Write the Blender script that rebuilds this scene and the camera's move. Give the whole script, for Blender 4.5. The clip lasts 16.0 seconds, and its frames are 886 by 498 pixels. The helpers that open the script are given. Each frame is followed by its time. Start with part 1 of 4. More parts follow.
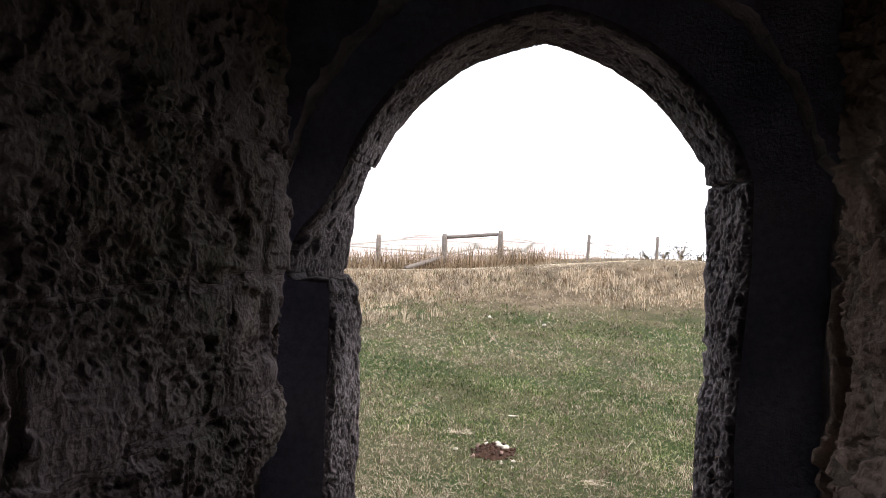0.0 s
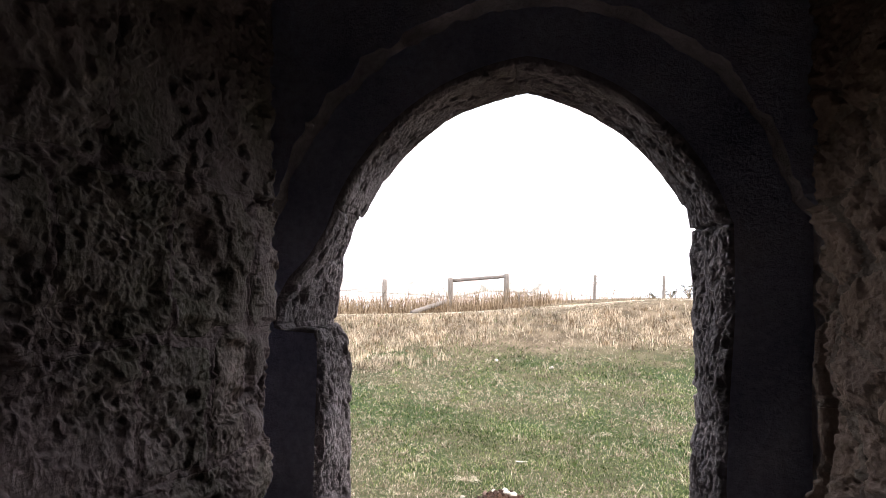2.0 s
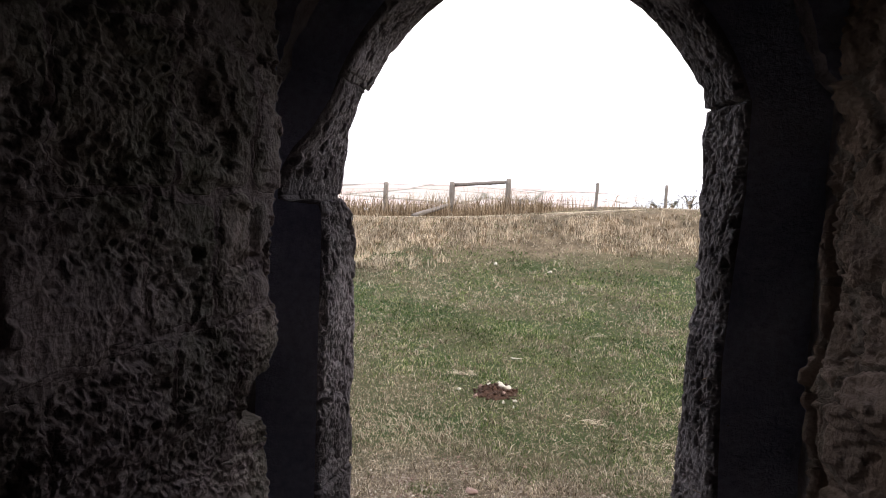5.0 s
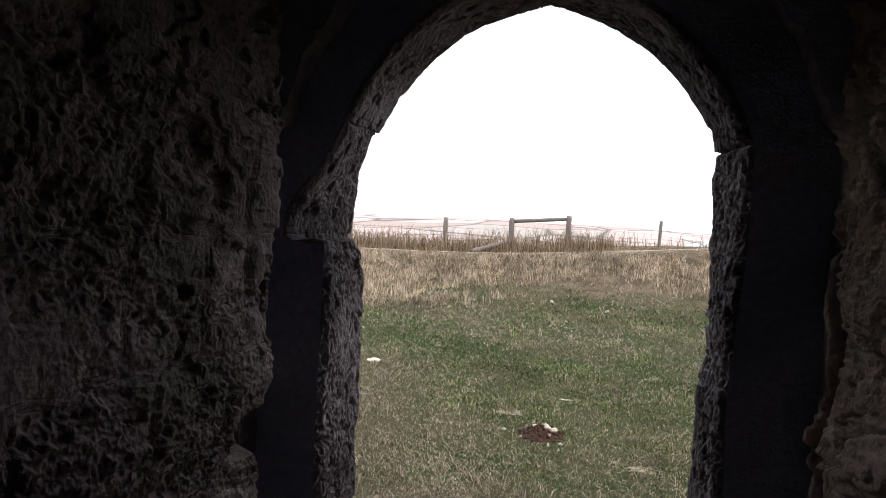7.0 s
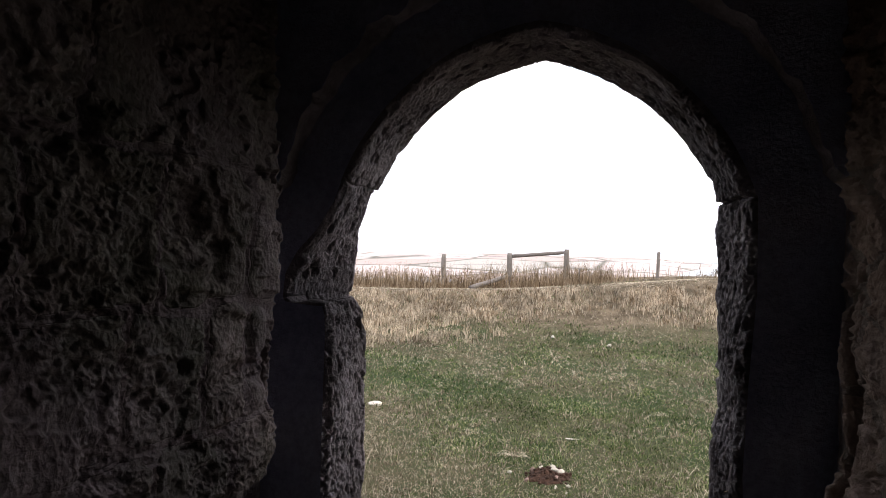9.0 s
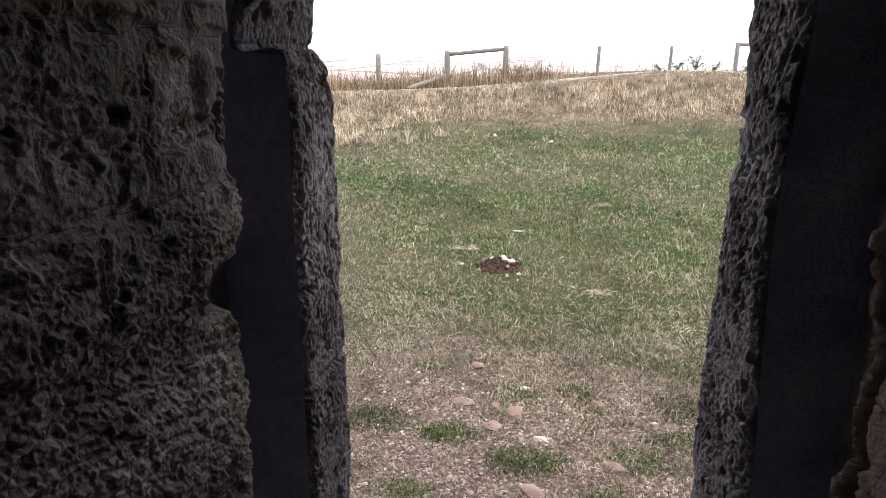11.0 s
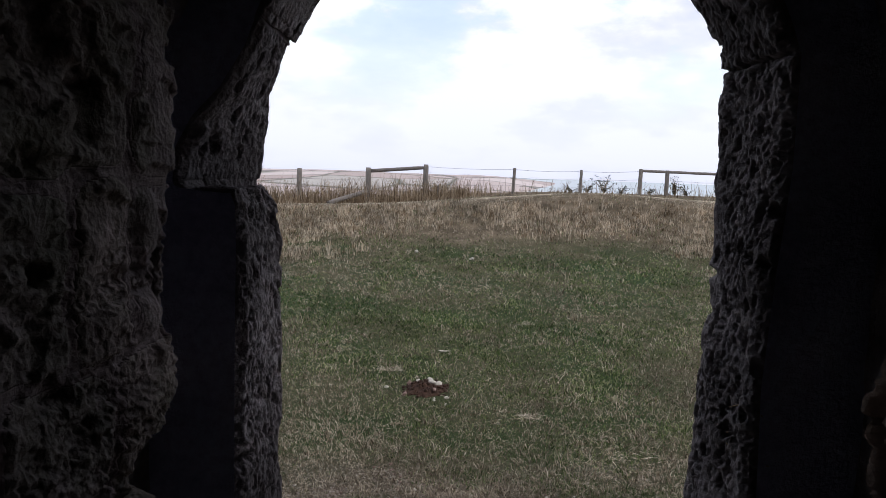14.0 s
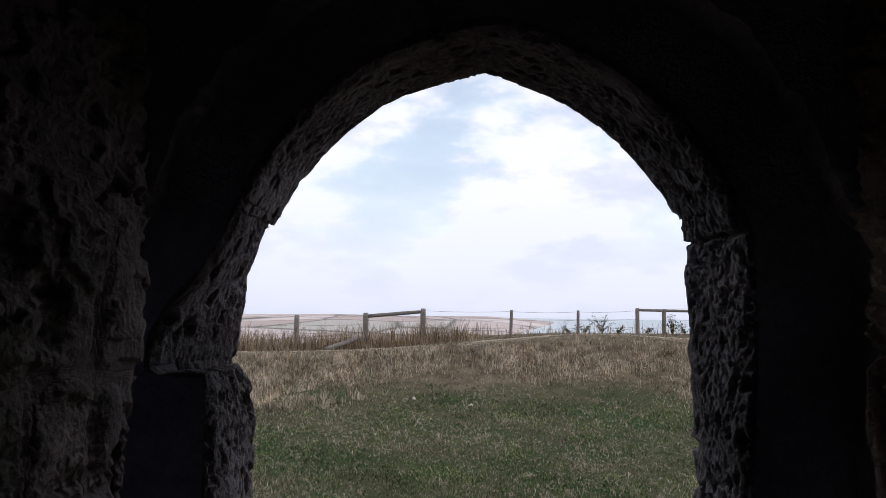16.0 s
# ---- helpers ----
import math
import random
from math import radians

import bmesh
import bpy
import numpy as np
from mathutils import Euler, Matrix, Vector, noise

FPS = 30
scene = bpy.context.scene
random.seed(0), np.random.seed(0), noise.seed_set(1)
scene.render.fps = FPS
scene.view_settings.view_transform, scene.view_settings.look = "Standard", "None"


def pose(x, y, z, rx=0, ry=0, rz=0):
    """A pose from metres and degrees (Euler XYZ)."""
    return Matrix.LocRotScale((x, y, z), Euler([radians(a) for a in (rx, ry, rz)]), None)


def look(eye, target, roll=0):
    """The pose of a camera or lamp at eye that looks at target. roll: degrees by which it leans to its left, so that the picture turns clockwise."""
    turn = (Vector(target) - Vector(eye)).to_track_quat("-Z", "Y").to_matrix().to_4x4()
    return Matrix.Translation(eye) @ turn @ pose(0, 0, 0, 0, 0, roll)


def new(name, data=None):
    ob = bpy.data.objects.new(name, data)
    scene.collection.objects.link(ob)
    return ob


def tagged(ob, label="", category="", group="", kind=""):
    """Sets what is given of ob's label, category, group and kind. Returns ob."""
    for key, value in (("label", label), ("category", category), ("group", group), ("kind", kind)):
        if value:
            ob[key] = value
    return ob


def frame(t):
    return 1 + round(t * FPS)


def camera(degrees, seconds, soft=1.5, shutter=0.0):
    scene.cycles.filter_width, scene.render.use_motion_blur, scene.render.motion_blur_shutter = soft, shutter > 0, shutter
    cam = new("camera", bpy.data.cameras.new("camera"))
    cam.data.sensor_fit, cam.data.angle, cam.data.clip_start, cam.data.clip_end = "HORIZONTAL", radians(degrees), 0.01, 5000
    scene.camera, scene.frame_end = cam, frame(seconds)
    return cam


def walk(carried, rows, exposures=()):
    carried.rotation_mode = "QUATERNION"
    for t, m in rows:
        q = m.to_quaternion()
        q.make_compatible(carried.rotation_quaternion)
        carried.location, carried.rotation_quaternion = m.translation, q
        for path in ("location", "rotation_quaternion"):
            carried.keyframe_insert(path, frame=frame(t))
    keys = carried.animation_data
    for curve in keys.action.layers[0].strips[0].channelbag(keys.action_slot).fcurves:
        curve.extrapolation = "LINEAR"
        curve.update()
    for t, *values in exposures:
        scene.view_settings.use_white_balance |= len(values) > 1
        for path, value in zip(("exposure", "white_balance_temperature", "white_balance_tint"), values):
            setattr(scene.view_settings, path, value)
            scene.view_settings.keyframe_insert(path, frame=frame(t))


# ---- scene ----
cam = camera(66.0, 16.0, soft=0.75)

PATH = [
    (0, (0.012, -1.198, 1.641), (-0.268, 0.782, 1.6), 2.0),
    (0.5, (0.052, -1.207, 1.643), (-0.238, 0.771, 1.649), 1.6),
    (1, (0.058, -1.221, 1.645), (-0.326, 0.741, 1.69), 1.5),
    (1.5, (0.052, -1.217, 1.646), (-0.375, 0.735, 1.714), 1.4),
    (2, (0.053, -1.204, 1.65), (-0.25, 0.771, 1.735), 0.8),
    (2.5, (0.045, -1.194, 1.687), (-0.16, 0.78, 1.933), 0.9),
    (3, (0.042, -1.193, 1.695), (-0.178, 0.789, 1.845), 0.7),
    (3.5, (0.046, -1.189, 1.63), (-0.198, 0.793, 1.531), 0.7),
    (3.7, (0.046, -1.193, 1.609), (-0.233, 0.779, 1.426), 1.0),
    (6, (0.041, -1.183, 1.589), (-0.25, 0.787, 1.399), 2.7),
    (6.5, (0.101, -1.171, 1.594), (-0.213, 0.8, 1.455), 3.2),
    (7, (0.159, -1.168, 1.608), (-0.325, 0.771, 1.513), 3.1),
    (7.5, (0.161, -1.166, 1.618), (-0.463, 0.732, 1.547), 2.2),
    (8, (0.137, -1.162, 1.629), (-0.463, 0.745, 1.578), 2.3),
    (8.5, (0.139, -1.164, 1.635), (-0.436, 0.752, 1.625), 1.5),
    (9, (0.145, -1.154, 1.65), (-0.337, 0.787, 1.659), 1.4),
    (9.5, (0.143, -1.124, 1.693), (-0.214, 0.843, 1.755), 0.1),
    (10, (0.119, -1.075, 1.641), (-0.213, 0.886, 1.43), -0.3),
    (10.2, (0.099, -1.049, 1.615), (-0.192, 0.898, 1.26), -1.1),
    (12.3, (-0.048, -0.914, 1.503), (-0.312, 0.973, 0.894), 3.2),
    (12.5, (-0.034, -0.887, 1.504), (-0.267, 1.011, 0.918), 3.4),
    (13, (-0.028, -0.865, 1.514), (-0.165, 1.053, 0.964), 2.6),
    (13.5, (-0.065, -0.874, 1.563), (-0.158, 1.094, 1.217), 1.9),
    (14, (-0.065, -0.893, 1.58), (-0.114, 1.094, 1.36), 2.0),
    (14.5, (-0.058, -0.918, 1.6), (-0.239, 1.072, 1.512), 1.4),
    (15, (-0.044, -0.92, 1.613), (-0.223, 1.072, 1.607), 1.0),
    (15.5, (-0.041, -0.912, 1.618), (-0.168, 1.083, 1.679), 1.0),
    (16, (-0.027, -0.901, 1.633), (-0.082, 1.089, 1.826), 0.7),
]
EXPOSURES = [(0, 0.75, 6730, 14), (0.5, 0.87, 6730, 14), (1, 1.08, 6730, 14), (1.5, 1.25, 6730, 14), (2, 1.3, 6730, 14), (2.5, 1.75, 6730, 14), (3, 1.95, 6730, 14), (3.5, 1.48, 6730, 14),
             (6, 0.4, 6730, 13), (7, 0.25, 6630, 13), (8, 0.3, 6630, 13), (9, 0.4, 6630, 13), (9.5, 1.08, 6630, 13), (10, 0.8, 6630, 13), (12.5, 1.1, 6180, 12), (13, 1.08, 6180, 12), (13.5, 0.5, 6180, 12), (14, -0.58, 6150, 12), (14.5, -0.72, 6150, 12), (16, -0.7, 6150, 12)]
walk(cam, [(t, look(eye, target, roll)) for t, eye, target, roll in PATH],
     exposures=EXPOSURES)

# ---------------------------------------------------------------- world, sun
SUN_ELEV, SUN_AZ = radians(48), radians(100)   # azimuth clockwise from +y


def ramp(nt, fac, stops):
    r = nt.nodes.new("ShaderNodeValToRGB")
    e = r.color_ramp.elements
    while len(e) < len(stops):
        e.new(0.5)
    for el, (p, c) in zip(e, stops):
        el.position = p
        el.color = (c, c, c, 1) if isinstance(c, (int, float)) else (*c, 1)
    nt.links.new(fac, r.inputs[0])
    return r.outputs[0]


def mixc(nt, fac, a, b, mode="MIX"):
    m = nt.nodes.new("ShaderNodeMix")
    m.data_type, m.blend_type = "RGBA", mode
    for sock, v in ((m.inputs[0], fac), (m.inputs[6], a), (m.inputs[7], b)):
        if isinstance(v, (int, float)):
            sock.default_value = v
        elif isinstance(v, tuple):
            sock.default_value = (*v, 1)
        else:
            nt.links.new(v, sock)
    return m.outputs[2]


def math_node(nt, op, a, b=0.0):
    m = nt.nodes.new("ShaderNodeMath")
    m.operation = op
    for sock, v in zip(m.inputs, (a, b)):
        if isinstance(v, (int, float)):
            sock.default_value = v
        else:
            nt.links.new(v, sock)
    return m.outputs[0]


def noise_tex(nt, co, scale, detail=4.0, rough=0.55):
    n = nt.nodes.new("ShaderNodeTexNoise")
    n.inputs["Scale"].default_value, n.inputs["Detail"].default_value, n.inputs["Roughness"].default_value = scale, detail, rough
    nt.links.new(co, n.inputs["Vector"])
    return n.outputs["Fac"]


def voronoi_tex(nt, co, scale, feature="F1"):
    n = nt.nodes.new("ShaderNodeTexVoronoi")
    n.feature = feature
    n.inputs["Scale"].default_value = scale
    nt.links.new(co, n.inputs["Vector"])
    return n


def mapped(nt, co, scale=(1, 1, 1), loc=(0, 0, 0)):
    n = nt.nodes.new("ShaderNodeMapping")
    n.inputs["Scale"].default_value, n.inputs["Location"].default_value = scale, loc
    nt.links.new(co, n.inputs["Vector"])
    return n.outputs[0]


world = bpy.data.worlds.new("sky")
scene.world = world
world.use_nodes = True
wt = world.node_tree
bg = wt.nodes["Background"]
sky = wt.nodes.new("ShaderNodeTexSky")
sky.sky_type = "NISHITA"
sky.sun_disc, sky.sun_elevation, sky.sun_rotation = False, SUN_ELEV, SUN_AZ
sky.air_density, sky.dust_density, sky.ozone_density = 1.0, 1.5, 1.0
wco = wt.nodes.new("ShaderNodeTexCoord").outputs["Generated"]
cl = mapped(wt, wco, (1.0, 1.0, 2.0), (0.62, 0.1, 0.35))
c1 = noise_tex(wt, cl, 4.8, 9.0, 0.58)
sep = wt.nodes.new("ShaderNodeSeparateXYZ")
wt.links.new(wco, sep.inputs[0])
thin = math_node(wt, "MINIMUM", math_node(wt, "MULTIPLY", math_node(wt, "MAXIMUM", math_node(wt, "SUBTRACT", sep.outputs[2], 0.19), 0.0), 0.5), 0.05)
mask = ramp(wt, math_node(wt, "SUBTRACT", c1, thin), [(0.40, 0.38), (0.485, 0.92), (0.56, 1.0)])
soft = noise_tex(wt, mapped(wt, wco, (1, 1, 3.0), (3.1, 0, 0)), 6.0, 6.0, 0.5)
cloud = ramp(wt, math_node(wt, "MULTIPLY", math_node(wt, "ADD", soft, c1), 0.5), [(0.37, (7.5, 7.8, 9.2)), (0.46, (9.0, 9.1, 10.1)), (0.52, (11.2, 11.1, 11.4))])
low = ramp(wt, sep.outputs[2], [(0.02, 1.0), (0.24, 0.0)])
veil = mixc(wt, low, mask, (0.95, 0.95, 0.95))
cloud = mixc(wt, ramp(wt, sep.outputs[2], [(0.02, 0.85), (0.20, 0.0)]), cloud, (8.9, 9.1, 10.4))
skyc = mixc(wt, 1.0, sky.outputs[0], (3.1, 2.75, 2.2), "MULTIPLY")
wt.links.new(mixc(wt, veil, skyc, cloud), bg.inputs[0])
bg.inputs[1].default_value = 0.15

sun = new("sun", bpy.data.lights.new("sun", "SUN"))
sun.data.energy, sun.data.angle, sun.data.color = 0.7, radians(14), (1.0, 0.96, 0.9)
sd = Vector((math.sin(SUN_AZ) * math.cos(SUN_ELEV), math.cos(SUN_AZ) * math.cos(SUN_ELEV), math.sin(SUN_ELEV)))
sun.matrix_world = look(sd * 50, (0, 0, 0))

# ---------------------------------------------------------------- materials


def material(name, rough=0.9):
    m = bpy.data.materials.new(name)
    m.use_nodes = True
    nt = m.node_tree
    b = nt.nodes["Principled BSDF"]
    b.inputs["Roughness"].default_value = rough
    b.inputs["Specular IOR Level"].default_value = 0.25
    co = nt.nodes.new("ShaderNodeTexCoord").outputs["Object"]
    return m, nt, b, co


def bump(nt, b, height, strength, dist):
    n = nt.nodes.new("ShaderNodeBump")
    n.inputs["Strength"].default_value, n.inputs["Distance"].default_value = strength, dist
    nt.links.new(height, n.inputs["Height"])
    nt.links.new(n.outputs[0], b.inputs["Normal"])


def stone_material(name, dark, mid, light, stain=None, stain_amount=0.0, pit=0.6):
    m, nt, b, co = material(name, 0.93)
    oi = nt.nodes.new("ShaderNodeObjectInfo").outputs["Random"]
    big = noise_tex(nt, co, 5.0, 5.0, 0.6)
    col = ramp(nt, big, [(0.3, dark), (0.5, mid), (0.72, light)])
    col = mixc(nt, 0.6, col, ramp(nt, noise_tex(nt, co, 70.0, 5.0, 0.7), [(0.25, 0.45), (0.5, 1.0), (0.75, 1.45)]), "MULTIPLY")
    col = mixc(nt, 0.5, col, ramp(nt, oi, [(0.0, (0.8, 0.76, 0.7)), (0.5, (1, 1, 1)), (1.0, (1.2, 1.14, 1.02))]), "MULTIPLY")
    if stain:
        s = ramp(nt, noise_tex(nt, mapped(nt, co, (1, 1, 0.6), (7, 3, 1)), 3.2, 6.0, 0.6), [(0.47, 0.0), (0.62, stain_amount)])
        col = mixc(nt, s, col, stain)
        s2 = ramp(nt, noise_tex(nt, mapped(nt, co, (1, 1, 0.7), (1, 9, 4)), 7.5, 6.0, 0.62), [(0.50, 0.0), (0.64, 0.42)])
        col = mixc(nt, s2, col, tuple(0.62 * c for c in dark))
    nt.links.new(col, b.inputs["Base Color"])
    v = voronoi_tex(nt, mapped(nt, co, (1, 1, 0.6)), 150.0).outputs["Distance"]
    h = math_node(nt, "ADD", math_node(nt, "MULTIPLY", v, pit), noise_tex(nt, co, 190.0, 5.0, 0.65))
    h = math_node(nt, "ADD", h, math_node(nt, "MULTIPLY", noise_tex(nt, mapped(nt, co, (1, 0.7, 1)), 95.0, 5.0, 0.7), 1.3))
    bump(nt, b, h, 0.8, 0.0042)
    return m


M_STONE = stone_material("weathered_limestone", (0.068, 0.052, 0.055), (0.155, 0.125, 0.128), (0.33, 0.276, 0.28), (0.062, 0.07, 0.04), 0.55)
M_STONE_B = stone_material("brown_limestone", (0.105, 0.076, 0.063), (0.215, 0.162, 0.137), (0.36, 0.285, 0.243), (0.165, 0.107, 0.073), 0.6)
M_JAMB = stone_material("pitted_jamb_stone", (0.075, 0.067, 0.072), (0.145, 0.131, 0.141), (0.26, 0.238, 0.252))
M_MORTAR = stone_material("lime_mortar", (0.085, 0.066, 0.068), (0.14, 0.113, 0.117), (0.22, 0.183, 0.188), pit=0.2)
# separate paler colour imitates the daylight caught by the rear arch edge
M_ARCH = stone_material("lit_arch_rubble", (0.08, 0.074, 0.08), (0.20, 0.185, 0.195), (0.38, 0.355, 0.37), pit=0.5)
M_VAULT = stone_material("pale_brown_vault_stone", (0.16, 0.13, 0.105), (0.28, 0.235, 0.195), (0.40, 0.35, 0.30), pit=0.5)
# pale so the unseen floor reflects door light up to ceiling and arch
M_FLOOR = stone_material("bounce_floor_stone", (0.28, 0.25, 0.23), (0.42, 0.385, 0.36), (0.55, 0.51, 0.48), pit=0.2)
M_MORTAR_B = stone_material("brown_mortar", (0.085, 0.067, 0.055), (0.145, 0.115, 0.095), (0.225, 0.185, 0.155), pit=0.3)
# raised blue tone stands in for cool shade and camera veil on unlit faces
M_INNER = stone_material("blue_shade_masonry", (0.19, 0.21, 0.32), (0.30, 0.33, 0.465), (0.41, 0.43, 0.55), pit=0.1)


def simple_material(name, a, b_, scale, rough=0.9, bump_scale=60.0, bump_d=0.004, stretch=(1, 1, 1), random_mix=0.3):
    m, nt, b, co = material(name, rough)
    oi = nt.nodes.new("ShaderNodeObjectInfo").outputs["Random"]
    c = mapped(nt, co, stretch)
    col = mixc(nt, ramp(nt, noise_tex(nt, c, scale, 6.0, 0.62), [(0.3, 0.0), (0.7, 1.0)]), a, b_)
    col = mixc(nt, random_mix, col, ramp(nt, oi, [(0.0, 0.6), (1.0, 1.35)]), "MULTIPLY")
    nt.links.new(col, b.inputs["Base Color"])
    bump(nt, b, noise_tex(nt, c, bump_scale, 5.0, 0.6), 0.7, bump_d)
    return m


M_WOOD = simple_material("grey_weathered_wood", (0.13, 0.11, 0.095), (0.30, 0.27, 0.24), 9.0, 0.85, 40.0, 0.006, (6, 6, 0.7))
M_WIRE = simple_material("galvanised_wire", (0.18, 0.18, 0.18), (0.3, 0.3, 0.3), 20.0, 0.5)
M_CHALK = simple_material("pale_chalk_stone", (0.5, 0.45, 0.38), (0.78, 0.74, 0.66), 18.0, 0.9, 50.0, 0.003)
M_PINK = simple_material("pink_sandstone", (0.18, 0.118, 0.10), (0.36, 0.255, 0.22), 14.0, 0.9, 50.0, 0.003)
M_SOIL = simple_material("dark_turned_soil", (0.016, 0.010, 0.008), (0.11, 0.062, 0.042), 25.0, 0.95, 60.0, 0.01)


def blade_material(name, stops, trans=0.14):
    m, nt, b, co = material(name, 0.9)
    b.inputs["Specular IOR Level"].default_value = 0.08
    ri = nt.nodes.new("ShaderNodeNewGeometry").outputs["Random Per Island"]
    col = ramp(nt, ri, stops)
    col = mixc(nt, 0.75, col, ramp(nt, noise_tex(nt, mapped(nt, co, (1, 0.55, 1)), 1.5, 5.0, 0.65), [(0.32, 0.38), (0.5, 0.95), (0.68, 1.42)]), "MULTIPLY")
    nt.links.new(col, b.inputs["Base Color"])
    tr = nt.nodes.new("ShaderNodeBsdfTranslucent")
    nt.links.new(col, tr.inputs[0])
    mx = nt.nodes.new("ShaderNodeMixShader")
    mx.inputs[0].default_value = trans
    nt.links.new(b.outputs[0], mx.inputs[1])
    nt.links.new(tr.outputs[0], mx.inputs[2])
    nt.links.new(mx.outputs[0], nt.nodes["Material Output"].inputs[0])
    return m


M_GREEN = blade_material("green_turf", [(0.0, (0.022, 0.040, 0.011)), (0.42, (0.092, 0.145, 0.041)), (0.74, (0.24, 0.275, 0.12)), (1.0, (0.48, 0.46, 0.29))])
M_TUFT = blade_material("fresh_green_tuft", [(0.0, (0.02, 0.036, 0.012)), (0.5, (0.07, 0.112, 0.038)), (0.9, (0.16, 0.21, 0.085)), (1.0, (0.4, 0.37, 0.22))])
M_STRAW = blade_material("dry_straw", [(0.0, (0.07, 0.055, 0.036)), (0.4, (0.25, 0.205, 0.145)), (0.75, (0.44, 0.375, 0.28)), (1.0, (0.68, 0.605, 0.48))])
M_BLEACHED = blade_material("bleached_straw", [(0.0, (0.5, 0.42, 0.30)), (0.6, (0.74, 0.65, 0.50)), (1.0, (0.85, 0.78, 0.64))])
M_STALK = blade_material("bleached_stalk", [(0.0, (0.30, 0.23, 0.16)), (0.5, (0.60, 0.49, 0.36)), (1.0, (0.84, 0.73, 0.57))])
M_TALL = blade_material("tall_dead_grass", [(0.0, (0.080, 0.054, 0.034)), (0.5, (0.235, 0.168, 0.102)), (1.0, (0.54, 0.43, 0.30))])
M_WEED = blade_material("dark_weed_leaf", [(0.0, (0.035, 0.045, 0.03)), (0.7, (0.06, 0.07, 0.045)), (1.0, (0.12, 0.10, 0.07))])


def ground_material():
    m, nt, b, co = material("field_turf_and_soil", 0.97)
    b.inputs["Specular IOR Level"].default_value = 0.1
    sep = nt.nodes.new("ShaderNodeSeparateXYZ")
    nt.links.new(co, sep.inputs[0])
    y = sep.outputs[1]
    wob = math_node(nt, "MULTIPLY", math_node(nt, "SUBTRACT", noise_tex(nt, co, 0.9, 5.0, 0.6), 0.5), 3.0)
    yy = math_node(nt, "ADD", y, wob)
    turf = mixc(nt, ramp(nt, noise_tex(nt, co, 0.7, 6.0, 0.65), [(0.4, 0.0), (0.62, 1.0)]), (0.040, 0.062, 0.022), (0.105, 0.094, 0.054))
    turf = mixc(nt, 0.7, turf, ramp(nt, noise_tex(nt, co, 55.0, 4.0, 0.7), [(0.3, 0.4), (0.7, 1.35)]), "MULTIPLY")
    gravel = voronoi_tex(nt, co, 95.0).outputs["Color"]
    gsep = nt.nodes.new("ShaderNodeSeparateColor")
    nt.links.new(gravel, gsep.inputs[0])
    soil = ramp(nt, gsep.outputs[0], [(0.0, (0.09, 0.058, 0.05)), (0.55, (0.19, 0.132, 0.115)), (0.85, (0.34, 0.255, 0.225)), (1.0, (0.55, 0.48, 0.43))])
    soil = mixc(nt, 0.6, soil, ramp(nt, noise_tex(nt, co, 6.0, 5.0, 0.6), [(0.3, 0.55), (0.7, 1.3)]), "MULTIPLY")
    near = ramp(nt, math_node(nt, "MULTIPLY", yy, 0.2), [(0.30, 1.0), (0.58, 0.0)])
    beside = ramp(nt, math_node(nt, "MULTIPLY", math_node(nt, "ABSOLUTE", sep.outputs[0]), 0.2), [(0.36, 1.0), (0.62, 0.0)])
    near = math_node(nt, "MULTIPLY", near, beside)
    col = mixc(nt, near, turf, soil)
    dry = ramp(nt, math_node(nt, "MULTIPLY", yy, 0.05), [(0.49, 0.0), (0.57, 1.0)])
    col = mixc(nt, dry, col, mixc(nt, ramp(nt, noise_tex(nt, co, 2.2, 6.0, 0.65), [(0.35, 0.0), (0.65, 1.0)]), (0.085, 0.067, 0.043), (0.215, 0.168, 0.115)))
    # far fields with hedges, distance haze put into their pale colours
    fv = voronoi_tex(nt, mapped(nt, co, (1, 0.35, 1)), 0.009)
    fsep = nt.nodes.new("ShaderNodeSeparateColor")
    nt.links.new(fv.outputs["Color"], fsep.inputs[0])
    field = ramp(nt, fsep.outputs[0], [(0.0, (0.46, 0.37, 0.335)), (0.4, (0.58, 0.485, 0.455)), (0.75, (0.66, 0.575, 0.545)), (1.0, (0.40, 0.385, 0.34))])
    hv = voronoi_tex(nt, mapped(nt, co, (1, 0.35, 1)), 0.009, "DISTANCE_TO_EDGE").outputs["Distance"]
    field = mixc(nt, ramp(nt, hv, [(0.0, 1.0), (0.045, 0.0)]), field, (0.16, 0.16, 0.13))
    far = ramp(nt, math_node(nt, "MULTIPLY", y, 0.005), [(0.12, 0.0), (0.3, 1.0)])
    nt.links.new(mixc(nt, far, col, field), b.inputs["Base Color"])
    h = math_node(nt, "ADD", noise_tex(nt, co, 60.0, 5.0, 0.7), math_node(nt, "MULTIPLY", voronoi_tex(nt, co, 95.0).outputs["Distance"], -0.7))
    bump(nt, b, h, 0.8, 0.012)
    return m


M_GROUND = ground_material()


def water_material():
    m, nt, b, co = material("pale_sea", 0.28)
    nt.links.new(mixc(nt, noise_tex(nt, co, 0.01, 4.0), (0.36, 0.42, 0.46), (0.44, 0.50, 0.53)), b.inputs["Base Color"])
    bump(nt, b, noise_tex(nt, co, 0.25, 4.0), 0.3, 0.4)
    return m


M_SEA = water_material()

